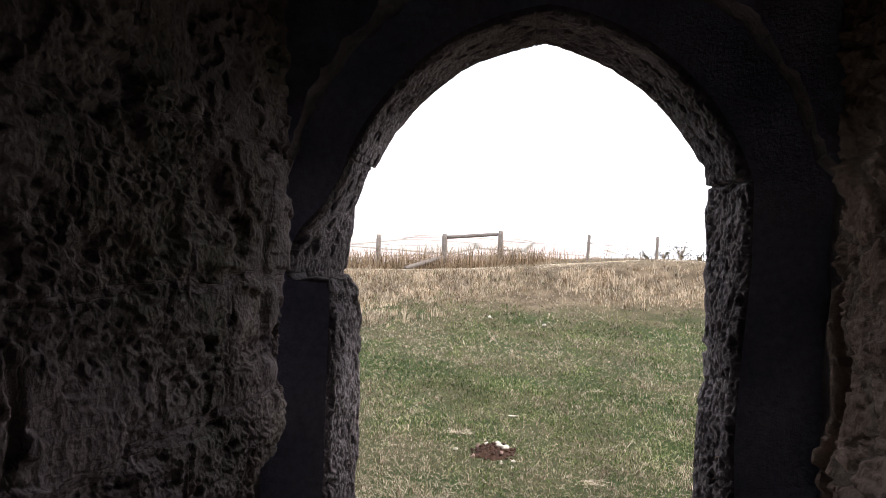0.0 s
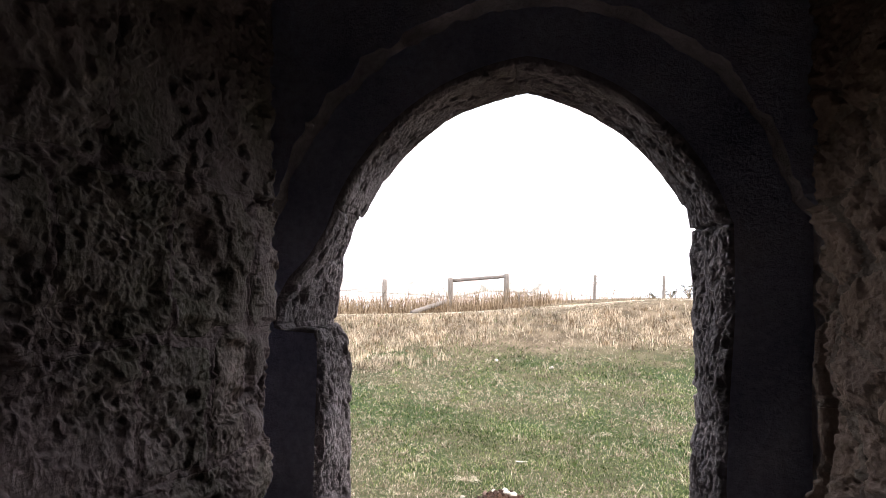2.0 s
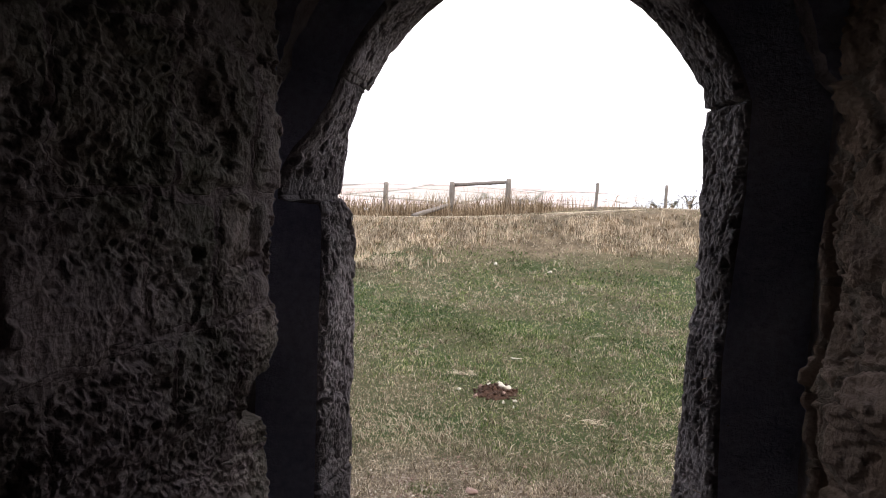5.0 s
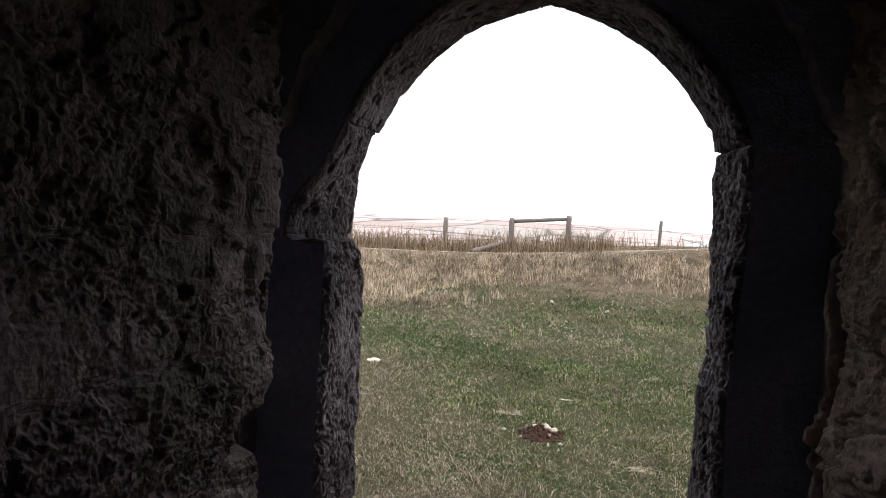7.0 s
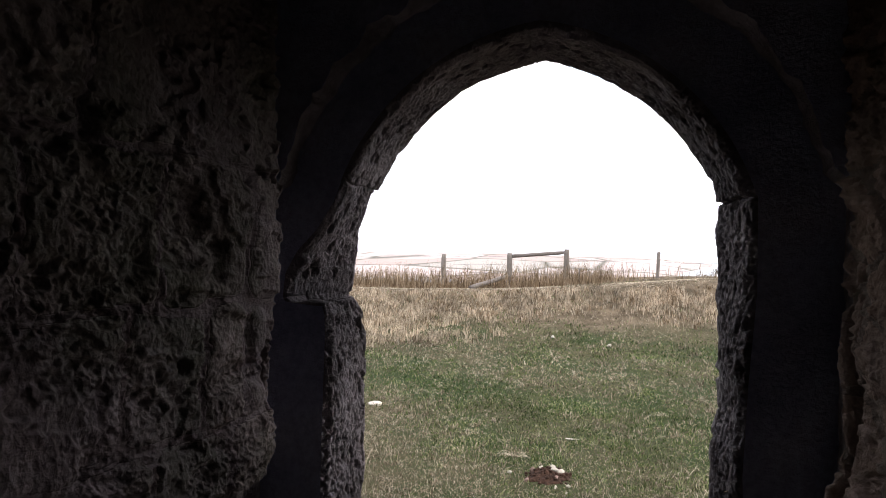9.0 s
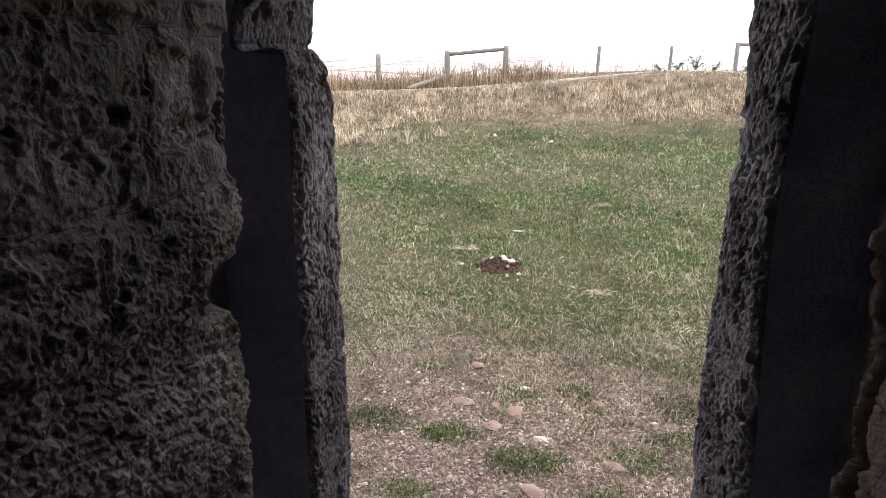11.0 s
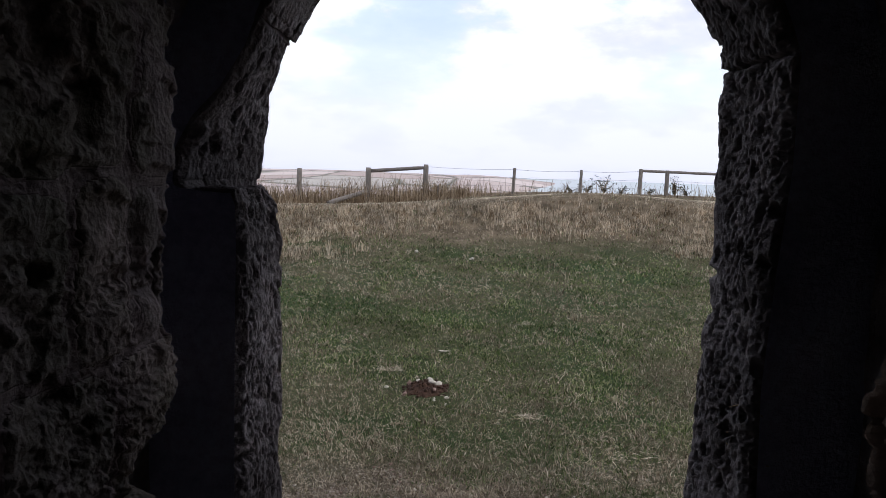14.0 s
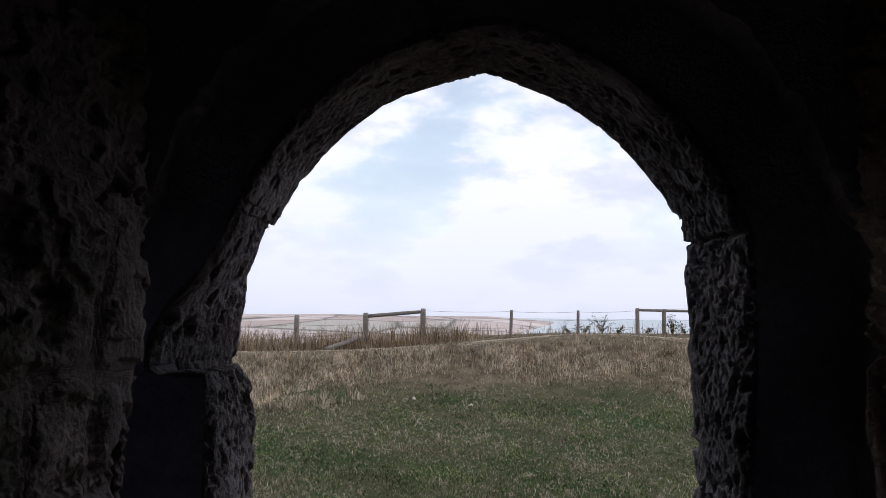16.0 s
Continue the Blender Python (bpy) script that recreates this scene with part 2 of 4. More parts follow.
# ---------------------------------------------------------------- numeric noise


def rnd(ix, iy, seed):
    h = (ix.astype(np.int64) * 374761393 + iy.astype(np.int64) * 668265263 + seed * 974634777) & 0xFFFFFFFF
    h = ((h ^ (h >> 13)) * 1274126177) & 0xFFFFFFFF
    h = ((h ^ (h >> 16)) * 2246822519) & 0xFFFFFFFF
    return ((h ^ (h >> 15)) & 0xFFFFFF) / float(0xFFFFFF)


def vnoise(u, v, seed):
    iu, iv = np.floor(u), np.floor(v)
    fu, fv = u - iu, v - iv
    fu, fv = fu * fu * (3 - 2 * fu), fv * fv * (3 - 2 * fv)
    a, b = rnd(iu, iv, seed), rnd(iu + 1, iv, seed)
    c, d = rnd(iu, iv + 1, seed), rnd(iu + 1, iv + 1, seed)
    return (a * (1 - fu) + b * fu) * (1 - fv) + (c * (1 - fu) + d * fu) * fv


def fbm(u, v, seed, octaves=4):
    out, amp, tot = 0.0, 1.0, 0.0
    for k in range(octaves):
        out = out + amp * vnoise(u * 2**k + 17.3 * k, v * 2**k - 9.1 * k, seed + k)
        tot += amp
        amp *= 0.5
    return out / tot - 0.5


def worley(u, v, seed):
    iu, iv = np.floor(u), np.floor(v)
    f1, f2, who = np.full(u.shape, 9.0), np.full(u.shape, 9.0), np.zeros(u.shape)
    for du in (-1, 0, 1):
        for dv in (-1, 0, 1):
            cu, cv = iu + du, iv + dv
            d = np.hypot(cu + rnd(cu, cv, seed) - u, cv + rnd(cu, cv, seed + 5) - v)
            near = d < f1
            f2 = np.where(near, f1, np.minimum(f2, d))
            who = np.where(near, rnd(cu, cv, seed + 9), who)
            f1 = np.where(near, d, f1)
    return f1, f2, who


def sstep(x, a, b):
    t = np.clip((x - a) / (b - a), 0, 1)
    return t * t * (3 - 2 * t)


def relief(u, v, seed, pits=1.0, lump=1.0, cell=(0.0135, 0.0112), calm=0.22, zone=0.0):
    """Height of weathered stone: lumps, terraces, crags, small pits and a few deep holes. u runs along the wall."""
    wu = u + 0.011 * fbm(u / 0.026, v / 0.018, seed + 20, 3)
    wv = v + 0.008 * fbm(u / 0.026, v / 0.018, seed + 30, 3)
    where = np.maximum(calm + (0.85 - calm) * sstep(fbm(u / 0.16, v / 0.11, seed + 40), -0.06, 0.10), zone)
    f1, f2, who = worley(wu / cell[0], wv / cell[1], seed)
    pit = sstep(0.50 - f1 + 0.6 * fbm(u / 0.009, v / 0.007, seed + 52, 2), 0.0, 0.26) * (0.15 + 0.85 * who)
    e1, e2, ewho = worley(wu / (cell[0] * 2.3), wv / (cell[1] * 2.3), seed + 14)
    pocket = sstep(0.46 - e1 + 0.6 * fbm(u / 0.02, v / 0.014, seed + 53, 3), 0.0, 0.3) * (ewho > 0.45) * ewho
    g1, _, gw = worley(wu / 0.085, wv / 0.06, seed + 50)
    hole = sstep(0.28 - g1 + 0.9 * fbm(u / 0.035, v / 0.022, seed + 51), 0.0, 0.2) * (gw > 0.86)
    # a fine net of ridges where the stone is eaten into honeycomb
    n1, n2, nwho = worley(wu / 0.0112, wv / 0.0118, seed + 15)
    comb = sstep(n2 - n1 + 0.3 * fbm(u / 0.01, v / 0.01, seed + 54, 2), 0.05, 0.5) * (0.3 + 0.7 * nwho) * np.maximum(zone, 0.45 * where)
    # broken faces: terraces of flat stone with steep, ragged edges between them
    t = fbm(u / 0.17, v / 0.10, seed + 60, 5) * 7.0
    step = np.floor(t) + sstep(t - np.floor(t), 0.32, 0.52)
    crag = np.abs(fbm(u / 0.085, v / 0.05, seed + 70, 5))
    fine = fbm(u / 0.024, v / 0.015, seed + 80, 4)
    grit = fbm(u / 0.017, v / 0.0125, seed + 85, 3)
    rough = 0.4 + 0.6 * sstep(fbm(u / 0.15, v / 0.09, seed + 90, 3), -0.10, 0.14)
    return (0.003 - 0.0044 * comb - 0.0046 * pits * pit * where - 0.0055 * pits * pocket * where - 0.010 * pits * hole
            + 0.0068 * lump * step + 0.018 * lump * fbm(u / 0.24, v / 0.15, seed + 65)
            - 0.028 * lump * rough * np.clip(crag - 0.03, 0, 0.3) + (0.005 + 0.003 * lump) * rough * fine - 0.011 * rough * np.abs(grit))


# ---------------------------------------------------------------- mesh helpers


def part(name, bm, mat, parent=None, label="", smooth=True):
    me = bpy.data.meshes.new(name)
    bm.to_mesh(me)
    bm.free()
    me.materials.append(mat)
    if smooth:
        me.polygons.foreach_set("use_smooth", np.ones(len(me.polygons), bool))
    ob = new(name, me)
    if parent:
        ob.parent = parent
    if label:
        ob["label"] = label
    return ob


def patch(P, N, sel, depth):
    """Verts and faces of the chosen quads of a grid P, with a skirt that goes depth into the wall."""
    nu, nv = P.shape[:2]
    idx = np.arange(nu * nv).reshape(nu, nv)
    quads = np.stack([idx[:-1, :-1], idx[1:, :-1], idx[1:, 1:], idx[:-1, 1:]], -1)[sel]
    if not len(quads):
        return [], []
    used, inv = np.unique(quads, return_inverse=True)
    quads = inv.reshape(-1, 4)
    V = P.reshape(-1, 3)[used]
    e = np.concatenate([quads[:, [0, 1]], quads[:, [1, 2]], quads[:, [2, 3]], quads[:, [3, 0]]])
    key = np.sort(e, 1)
    key = key[:, 0] * len(V) + key[:, 1]
    _, first, count = np.unique(key, return_index=True, return_counts=True)
    edge = e[first[count == 1]]
    rim = np.unique(edge)
    remap = np.zeros(len(V), int)
    remap[rim] = len(V) + np.arange(len(rim))
    V = np.concatenate([V, V[rim] - depth * N.reshape(-1, 3)[used][rim]])
    skirt = np.stack([edge[:, 1], edge[:, 0], remap[edge[:, 0]], remap[edge[:, 1]]], 1)
    return V, np.concatenate([quads, skirt])


def quick_mesh(name, V, F, mat, parent=None, label=""):
    """Mesh from arrays of verts and quads."""
    me = bpy.data.meshes.new(name)
    F = np.asarray(F, np.int32)
    me.vertices.add(len(V))
    me.vertices.foreach_set("co", np.asarray(V, np.float32).ravel())
    me.loops.add(F.size)
    me.loops.foreach_set("vertex_index", F.ravel())
    me.polygons.add(len(F))
    me.polygons.foreach_set("loop_start", np.arange(len(F), dtype=np.int32) * F.shape[1])
    me.polygons.foreach_set("use_smooth", np.ones(len(F), bool))
    me.materials.append(mat)
    me.update(calc_edges=True)
    me.validate()
    ob = new(name, me)
    if parent:
        ob.parent = parent
    if label:
        ob["label"] = label
    return ob


def box_bm(x0, x1, y0, y1, z0, z1, bm=None):
    bm = bm or bmesh.new()
    vs = [bm.verts.new((x, y, z)) for x in (x0, x1) for y in (y0, y1) for z in (z0, z1)]
    for f in ((0, 1, 3, 2), (4, 6, 7, 5), (0, 4, 5, 1), (2, 3, 7, 6), (0, 2, 6, 4), (1, 5, 7, 3)):
        bm.faces.new([vs[i] for i in f])
    return bm


# ---------------------------------------------------------------- masonry

TOP = 2.31            # ceiling
SILL = -0.06
Y_OUT, Y_IN, Y_ARCH = 0.22, 0.05, -0.02


def masonry_wall(name, base, cells, mats, seed, label, u0, u1, du, z0, z1, dz, flip, joint, stone_depth=0.05, relief_args=(), depth=0.014, extra=None, zone=None):
    """A rubble wall: base(u, z) gives points and normals; cells(u, z) gives stone numbers and distance to the joint."""
    u, z = np.meshgrid(np.arange(u0, u1 + du / 2, du), np.arange(z0, z1 + dz / 2, dz), indexing="ij")
    P, N = base(u, z)
    ids, edge = cells(u, z)
    h = relief(u, z, seed, *relief_args, zone=zone(u, z) if zone else 0.0)
    h = h + 0.005 * (rnd(ids, ids * 0 + 3, seed) - 0.5)
    groove = (1 - sstep(edge, 0.0, joint)) * (0.25 + 0.75 * sstep(fbm(u / 0.12, z / 0.12, seed + 6), -0.1, 0.12))
    if extra:
        h = extra(u, z, h)
    h = h * (1 - 0.35 * groove) - depth * (0.4 + 1.1 * vnoise(u / 0.06, z / 0.06, seed + 3)) * groove
    P = P + N * h[..., None]
    mid = ids[:-1, :-1].copy()
    mid[(edge[:-1, :-1] < joint * 0.42)] = -1
    if flip:
        P, N, mid = P[::-1], N[::-1], mid[::-1]
    V, F = patch(P, N, mid == -1, 0.06)
    wall = quick_mesh(name, V, F, mats[1])
    tagged(wall, label, "wall", kind="structure")
    for k in np.unique(mid):
        if k < 0 or (mid == k).sum() < 12:
            continue
        V, F = patch(P, N, mid == k, stone_depth)
        quick_mesh("stone", V, F, mats[0], wall)
    return wall


def course_cells(zs, widths, seed, warp=0.018):
    """Stones in courses, with wavy joints."""
    zs = np.array(zs)

    def cells(u, z):
        wz = z + warp * fbm(u / 0.11, z / 0.11, seed, 3) * 2
        wu = u + warp * fbm(u / 0.09, z / 0.09, seed + 8, 3) * 2
        row = np.clip(np.searchsorted(zs, wz) - 1, 0, len(zs) - 2)
        dz = np.minimum(wz - zs[row], zs[row + 1] - wz)
        ids, du = np.zeros(u.shape, int), np.full(u.shape, 9.0)
        for r in range(len(zs) - 1):
            cuts = np.array([-9.0] + list(widths[r]) + [9.0])
            k = np.clip(np.searchsorted(cuts, wu) - 1, 0, len(cuts) - 2)
            here = row == r
            ids = np.where(here, r * 20 + k, ids)
            du = np.where(here, np.minimum(wu - cuts[k], cuts[k + 1] - wu), du)
        a, b = np.maximum(0.035 - dz, 0), np.maximum(0.035 - du, 0)
        return ids, 0.035 - np.hypot(a, b)

    return cells


def rubble_cells(size, seed):
    def cells(u, z):
        wu = u + 0.03 * fbm(u / 0.07, z / 0.07, seed + 3)
        wz = z + 0.03 * fbm(u / 0.07, z / 0.07, seed + 4)
        f1, f2, who = worley(wu / size, wz / (size * 0.85), seed)
        return (who * 9999).astype(int), (f2 - f1) * size * 0.5

    return cells


def west_base(u, z):
    # u runs along y, the wall opens out towards the chamber
    x = -0.408 - 0.07 * np.maximum(-0.09 - u, 0) - 0.010 * sstep(z, 1.5, 1.9)
    arris = 0.022 * sstep(z, 1.15, 1.5)
    x = x - 0.09 * sstep(u, -0.108 + arris, -0.05 + arris)          # worn arris at the rebate
    socket = sstep(u, -0.19, -0.176) * sstep(z, 1.185, 1.197) * (1 - sstep(z, 1.252, 1.266))
    socket = np.maximum(socket, sstep(u, -0.125, -0.105) * sstep(z, 1.14, 1.16) * (1 - sstep(z, 1.19, 1.2)) * 0.5)
    x = x - 0.10 * socket                              # draw-bar socket
    P = np.stack([x, u, z], -1)
    N = np.zeros_like(P)
    N[..., 0], N[..., 1] = 0.9975, 0.07
    return P, N


def east_base(u, z):
    x = 0.474 + 0.20 * np.maximum(-0.03 - u, 0) + 0.05 * sstep(u, -0.035, 0.01)
    x = x + 0.035 * np.exp(-(((u + 0.052 + 0.006 * np.sin(z * 23)) / 0.008) ** 2)) * (1 - sstep(z, 1.45, 1.7))   # open joint
    P = np.stack([x, u, z], -1)
    N = np.zeros_like(P)
    N[..., 0], N[..., 1] = -0.98, 0.196
    return P, N


def spot(u, z, cu, cz, ru, rz):
    return np.exp(-(((u - cu) / ru) ** 2 + ((z - cz) / rz) ** 2) ** 2)


def honeycomb(u, z):
    # the low courses are eaten into a dense honeycomb
    return 0.85 * sstep(1.42 - z + 0.35 * fbm(u / 0.12, z / 0.12, 88), 0.0, 0.16)


def west_marks(u, z, h):
    # smooth plugs of stone near the arris, with a dark gap beside them
    for cu, cz, ru, rz in ((-0.138, 1.408, 0.034, 0.027), (-0.132, 1.505, 0.026, 0.042)):
        m = spot(u, z, cu, cz, ru, rz)
        ringed = spot(u, z, cu, cz, ru * 1.35, rz * 1.3) - m
        h = h * (1 - 0.85 * m) + 0.003 * m - 0.010 * np.clip(ringed, 0, 1)
    h = h - 0.030 * spot(u, z, -0.100, 1.425, 0.006, 0.05)
    # holes and hollows
    for cu, cz, ru, rz, d in ((-0.312, 1.476, 0.013, 0.013, 0.03), (-0.300, 1.690, 0.030, 0.040, 0.022), (-0.245, 1.630, 0.020, 0.032, 0.02),
                              (-0.128, 1.777, 0.016, 0.008, 0.03), (-0.098, 1.770, 0.008, 0.010, 0.03), (-0.42, 1.62, 0.03, 0.03, 0.016), (-0.33, 1.57, 0.03, 0.02, 0.014)):
        wob = 0.02 * fbm(u / 0.03, z / 0.03, 93)
        h = h - 0.75 * d * spot(u + wob, z + wob, cu, cz, ru, rz)
    return h


west_rows = [[-0.62, -0.30], [-0.71, -0.47], [-0.60, -0.38, -0.21], [-0.66, -0.43, -0.27, -0.165], [-0.58, -0.36, -0.17], [-0.7, -0.49, -0.25], [-0.55, -0.3]]
wall_west = masonry_wall("wall_west", west_base, course_cells([0.2, 0.86, 1.14, 1.375, 1.56, 1.775, 2.02, 2.4], west_rows, 11), (M_STONE, M_MORTAR), 21,
                         "rough pitted limestone passage wall with green algae stains", -0.76, -0.035, 0.0020, 0.66, TOP + 0.02, 0.0020, True, 0.014, depth=0.006, extra=west_marks, zone=honeycomb)
wall_east = masonry_wall("wall_east", east_base, rubble_cells(0.115, 31), (M_STONE_B, M_MORTAR_B), 41,
                         "brown rubble stone wall with crumbling mortar", -0.48, 0.02, 0.0026, 0.52, TOP + 0.02, 0.0026, False, 0.014, relief_args=(1.3, 1.15), depth=0.013, zone=lambda u, z: 0.35 * sstep(fbm(u / 0.12, z / 0.12, 89), -0.05, 0.1))

# ---------------------------------------------------------------- doorway


def circle3(a, b, c):
    ax, ay, bx, by, cx, cy = *a, *b, *c
    d = 2 * (ax * (by - cy) + bx * (cy - ay) + cx * (ay - by))
    ux = ((ax**2 + ay**2) * (by - cy) + (bx**2 + by**2) * (cy - ay) + (cx**2 + cy**2) * (ay - by)) / d
    uy = ((ax**2 + ay**2) * (cx - bx) + (bx**2 + by**2) * (ax - cx) + (cx**2 + cy**2) * (bx - ax)) / d
    return ux, uy, math.hypot(ax - ux, ay - uy)


def arc(a, b, c, n):
    cx, cy, r = circle3(a, b, c)
    t0, t1 = math.atan2(a[1] - cy, a[0] - cx), math.atan2(c[1] - cy, c[0] - cx)
    t = np.linspace(t0, t1, n)
    return np.stack([cx + r * np.cos(t), cy + r * np.sin(t)], 1)


def line(pts, step):
    out = []
    for a, b in zip(pts[:-1], pts[1:]):
        n = max(2, int(round(math.dist(a, b) / step)))
        out.append(np.linspace(a, b, n, endpoint=False))
    return np.concatenate(out)


STEP = 0.0021
APEX = (0.012, 2.037)
# outline of the opening, seen from inside: up the west jamb, over the arch, down the east jamb
PAIRS = [((-0.352, SILL), (-0.364, SILL)), ((-0.352, 1.30), (-0.364, 1.30)), ((-0.353, 1.47), (-0.362, 1.49)), ((-0.364, 1.52), (-0.364, 1.53)),
         ((-0.380, 1.546), (-0.372, 1.552)), ((-0.393, 1.560), (-0.450, 1.558)), ((-0.386, 1.60), (-0.446, 1.60)), ((-0.378, 1.66), (-0.424, 1.64)),
         ((-0.380, 1.69), (-0.386, 1.68)), ((-0.362, 1.735), (-0.352, 1.735)), ((-0.350, 1.772), (-0.338, 1.772)), ((-0.337, 1.776), (-0.338, 1.776))]
out_w, in_w = [], []
for (oa, ia), (ob_, ib) in zip(PAIRS[:-1], PAIRS[1:]):
    n_ = max(2, int(round(max(math.dist(oa, ob_), math.dist(ia, ib)) / STEP)))
    out_w.append(np.linspace(oa, ob_, n_, endpoint=False))
    in_w.append(np.linspace(ia, ib, n_, endpoint=False))
out_w, in_w = np.concatenate(out_w), np.concatenate(in_w)
n_w = len(out_w)
NA = 215
out_a1 = arc((-0.337, 1.776), (-0.206, 1.950), APEX, NA)[:-1]
in_a1 = arc((-0.338, 1.776), (-0.195, 1.962), (0.014, 2.046), NA)[:-1]
out_a2 = arc(APEX, (0.222, 1.930), (0.341, 1.752), NA)
in_a2 = arc((0.014, 2.046), (0.236, 1.940), (0.358, 1.752), NA)
out_e = line([(0.341, 1.752), (0.336, 1.70), (0.340, 1.62), (0.347, 1.55), (0.340, 1.44), (0.346, 1.385), (0.330, 1.31), (0.331, 1.15), (0.326, 1.05), (0.324, 0.9), (0.325, 0.7), (0.328, SILL)], STEP)[1:]
in_e = np.stack([np.interp(-out_e[:, 1], [-1.76, -1.6, -1.45, -1.3, -1.1, -0.9, 0.1], [0.360, 0.362, 0.352, 0.346, 0.354, 0.366, 0.366]), out_e[:, 1]], 1)
OUT = np.concatenate([out_w, out_a1, out_a2, out_e])
IN = np.concatenate([in_w, in_a1, in_a2, in_e])
s_len = np.concatenate([[0], np.cumsum(np.hypot(*np.diff(OUT, axis=0).T))])


def s_at(side, z):
    """Length along the outline where it passes height z on one side."""
    half = np.arange(len(OUT)) < n_w + NA
    ok = half if side == "w" else ~half
    i = np.where(ok)[0][np.argmin(np.abs(OUT[ok][:, 1] - z))]
    return s_len[i]


def outward(C):
    """Unit directions out of the opening, into the masonry."""
    t = np.gradient(C, axis=0)
    n = np.stack([-t[:, 1], t[:, 0]], 1)
    for _ in range(12):
        n = (np.roll(n, 1, 0) + n + np.roll(n, -1, 0)) / 3
    return n / np.linalg.norm(n, axis=1, keepdims=True)


def ring(C, y, far_x, far_z, seed, wob=0.0, face=1):
    """A wall face in the plane y, from the outline C out to a frame."""
    cz = 1.776
    d = np.stack([C[:, 0], np.maximum(C[:, 1] - cz, 0)], 1)
    f = np.minimum(far_x / np.maximum(np.abs(d[:, 0]), 1e-4), (far_z - cz) / np.maximum(d[:, 1], 1e-4))
    rim = np.stack([d[:, 0] * f, np.where(C[:, 1] > cz, cz + d[:, 1] * f, C[:, 1])], 1)
    k = np.linspace(0, 1, 40)[None, :, None]
    Q = C[:, None] * (1 - k) + rim[:, None] * k
    yy = y + wob * fbm(Q[..., 0] / 0.06, Q[..., 1] / 0.06, seed) * sstep(k[..., 0], 0.0, 0.08)
    P = np.stack([Q[..., 0], yy, Q[..., 1]], -1)
    idx = np.arange(P.shape[0] * P.shape[1]).reshape(P.shape[:2])
    F = np.stack([idx[:-1, :-1], idx[1:, :-1], idx[1:, 1:], idx[:-1, 1:]], -1).reshape(-1, 4)
    return P.reshape(-1, 3), F if face > 0 else F[:, ::-1]


def join(parts):
    V, F, n = [], [], 0
    for v, f in parts:
        V.append(v)
        F.append(np.asarray(f) + n)
        n += len(v)
    return np.concatenate(V), np.concatenate(F)


# rear arch outline, springing from the side walls
arch1 = arc((-0.452, 1.770), (-0.262, 2.050), (0.010, 2.153), 90)[:-1]
arch2 = arc((0.010, 2.153), (0.285, 2.060), (0.468, 1.790), 90)
rear = np.concatenate([line([(-0.50, SILL), (-0.50, 1.74), (-0.452, 1.770)], 0.02), arch1, arch2, line([(0.468, 1.790), (0.50, 1.76), (0.50, SILL)], 0.02)])
nr = outward(rear)
ni = np.arange(len(rear))
rough_edge = (0.026 * fbm(ni / 7.0, ni * 0.0, 79, 4) + 0.007 * sstep(vnoise(ni / 3.0, ni * 0.0, 80), 0.6, 0.9))[:, None]
rear_worn = rear + nr * rough_edge
parts_f = [ring(IN + 0.010 * outward(IN), Y_IN - 0.020, 0.70, 2.45, 5, 0.010, 1), ring(rear_worn, Y_ARCH, 0.70, 2.45, 6, 0.016, 1)]
# soffit of the rear arch
kk = np.linspace(0, 1, 14)
R = np.stack([np.repeat(rear[:, :1], 14, 1), Y_ARCH + (Y_IN + 0.02 - Y_ARCH) * kk[None] + 0 * rear[:, :1], np.repeat(rear[:, 1:], 14, 1)], -1)
amp = rough_edge * (1 - sstep(kk, 0.1, 0.7))[None] + (0.020 * fbm(np.arange(len(rear))[:, None] / 4.0, kk[None] * 3, 77) - 0.004)*sstep(kk, 0.0, 0.2)[None]
R[..., 0] += nr[:, :1] * amp
R[..., 2] += nr[:, 1:] * amp
ri = np.arange(R.shape[0] * 14).reshape(-1, 14)
soffit = (R.reshape(-1, 3), np.stack([ri[:-1, :-1], ri[1:, :-1], ri[1:, 1:], ri[:-1, 1:]], -1).reshape(-1, 4))
Vf, Ff = join(parts_f)
wall_front = quick_mesh("wall_south", Vf, Ff, M_INNER)
tagged(wall_front, "dark inner masonry round a pointed-arch doorway with a door rebate", "wall", kind="structure")

quick_mesh("arch_soffit", *soffit, M_ARCH, wall_front, "pale worn stone edge of the rear arch")
# outer face of the building, with its thickness behind
facade = quick_mesh("wall_facade", *ring(OUT + 0.032 * outward(OUT), Y_OUT - 0.012, 3.0, 4.6, 7, 0.01, -1), M_STONE_B)
tagged(facade, "weathered limestone outer wall round the doorway", "wall", kind="structure")
for box in ((-3.0, -0.96, -0.9, 0.195, SILL - 0.1, 4.6), (1.06, 3.0, -0.9, 0.195, SILL - 0.1, 4.6), (-0.955, 1.055, -0.9, 0.195, 2.72, 4.6)):
    part("masonry", box_bm(*box), M_STONE_B, facade, smooth=False)
# dressed stones of the reveal
ND = 84
k = np.linspace(0, 1, ND)
sg, kg = np.meshgrid(s_len, k, indexing="ij")
Q = OUT[:, None] * (1 - k[None, :, None]) + IN[:, None] * k[None, :, None]
n_out = outward(OUT)
dep = kg * (Y_OUT - Y_IN + 0.014)
joints = [s_at("w", 0.42), s_at("w", 0.98), s_at("w", 1.556), s_at("w", 1.775), s_at("w", 2.034), s_at("e", 1.752), s_at("e", 0.62)]
jd = np.full(sg.shape, 9.0)
sid = np.zeros(sg.shape, int)
wav = 0.010 * fbm(sg / 0.05, dep / 0.05, 91)
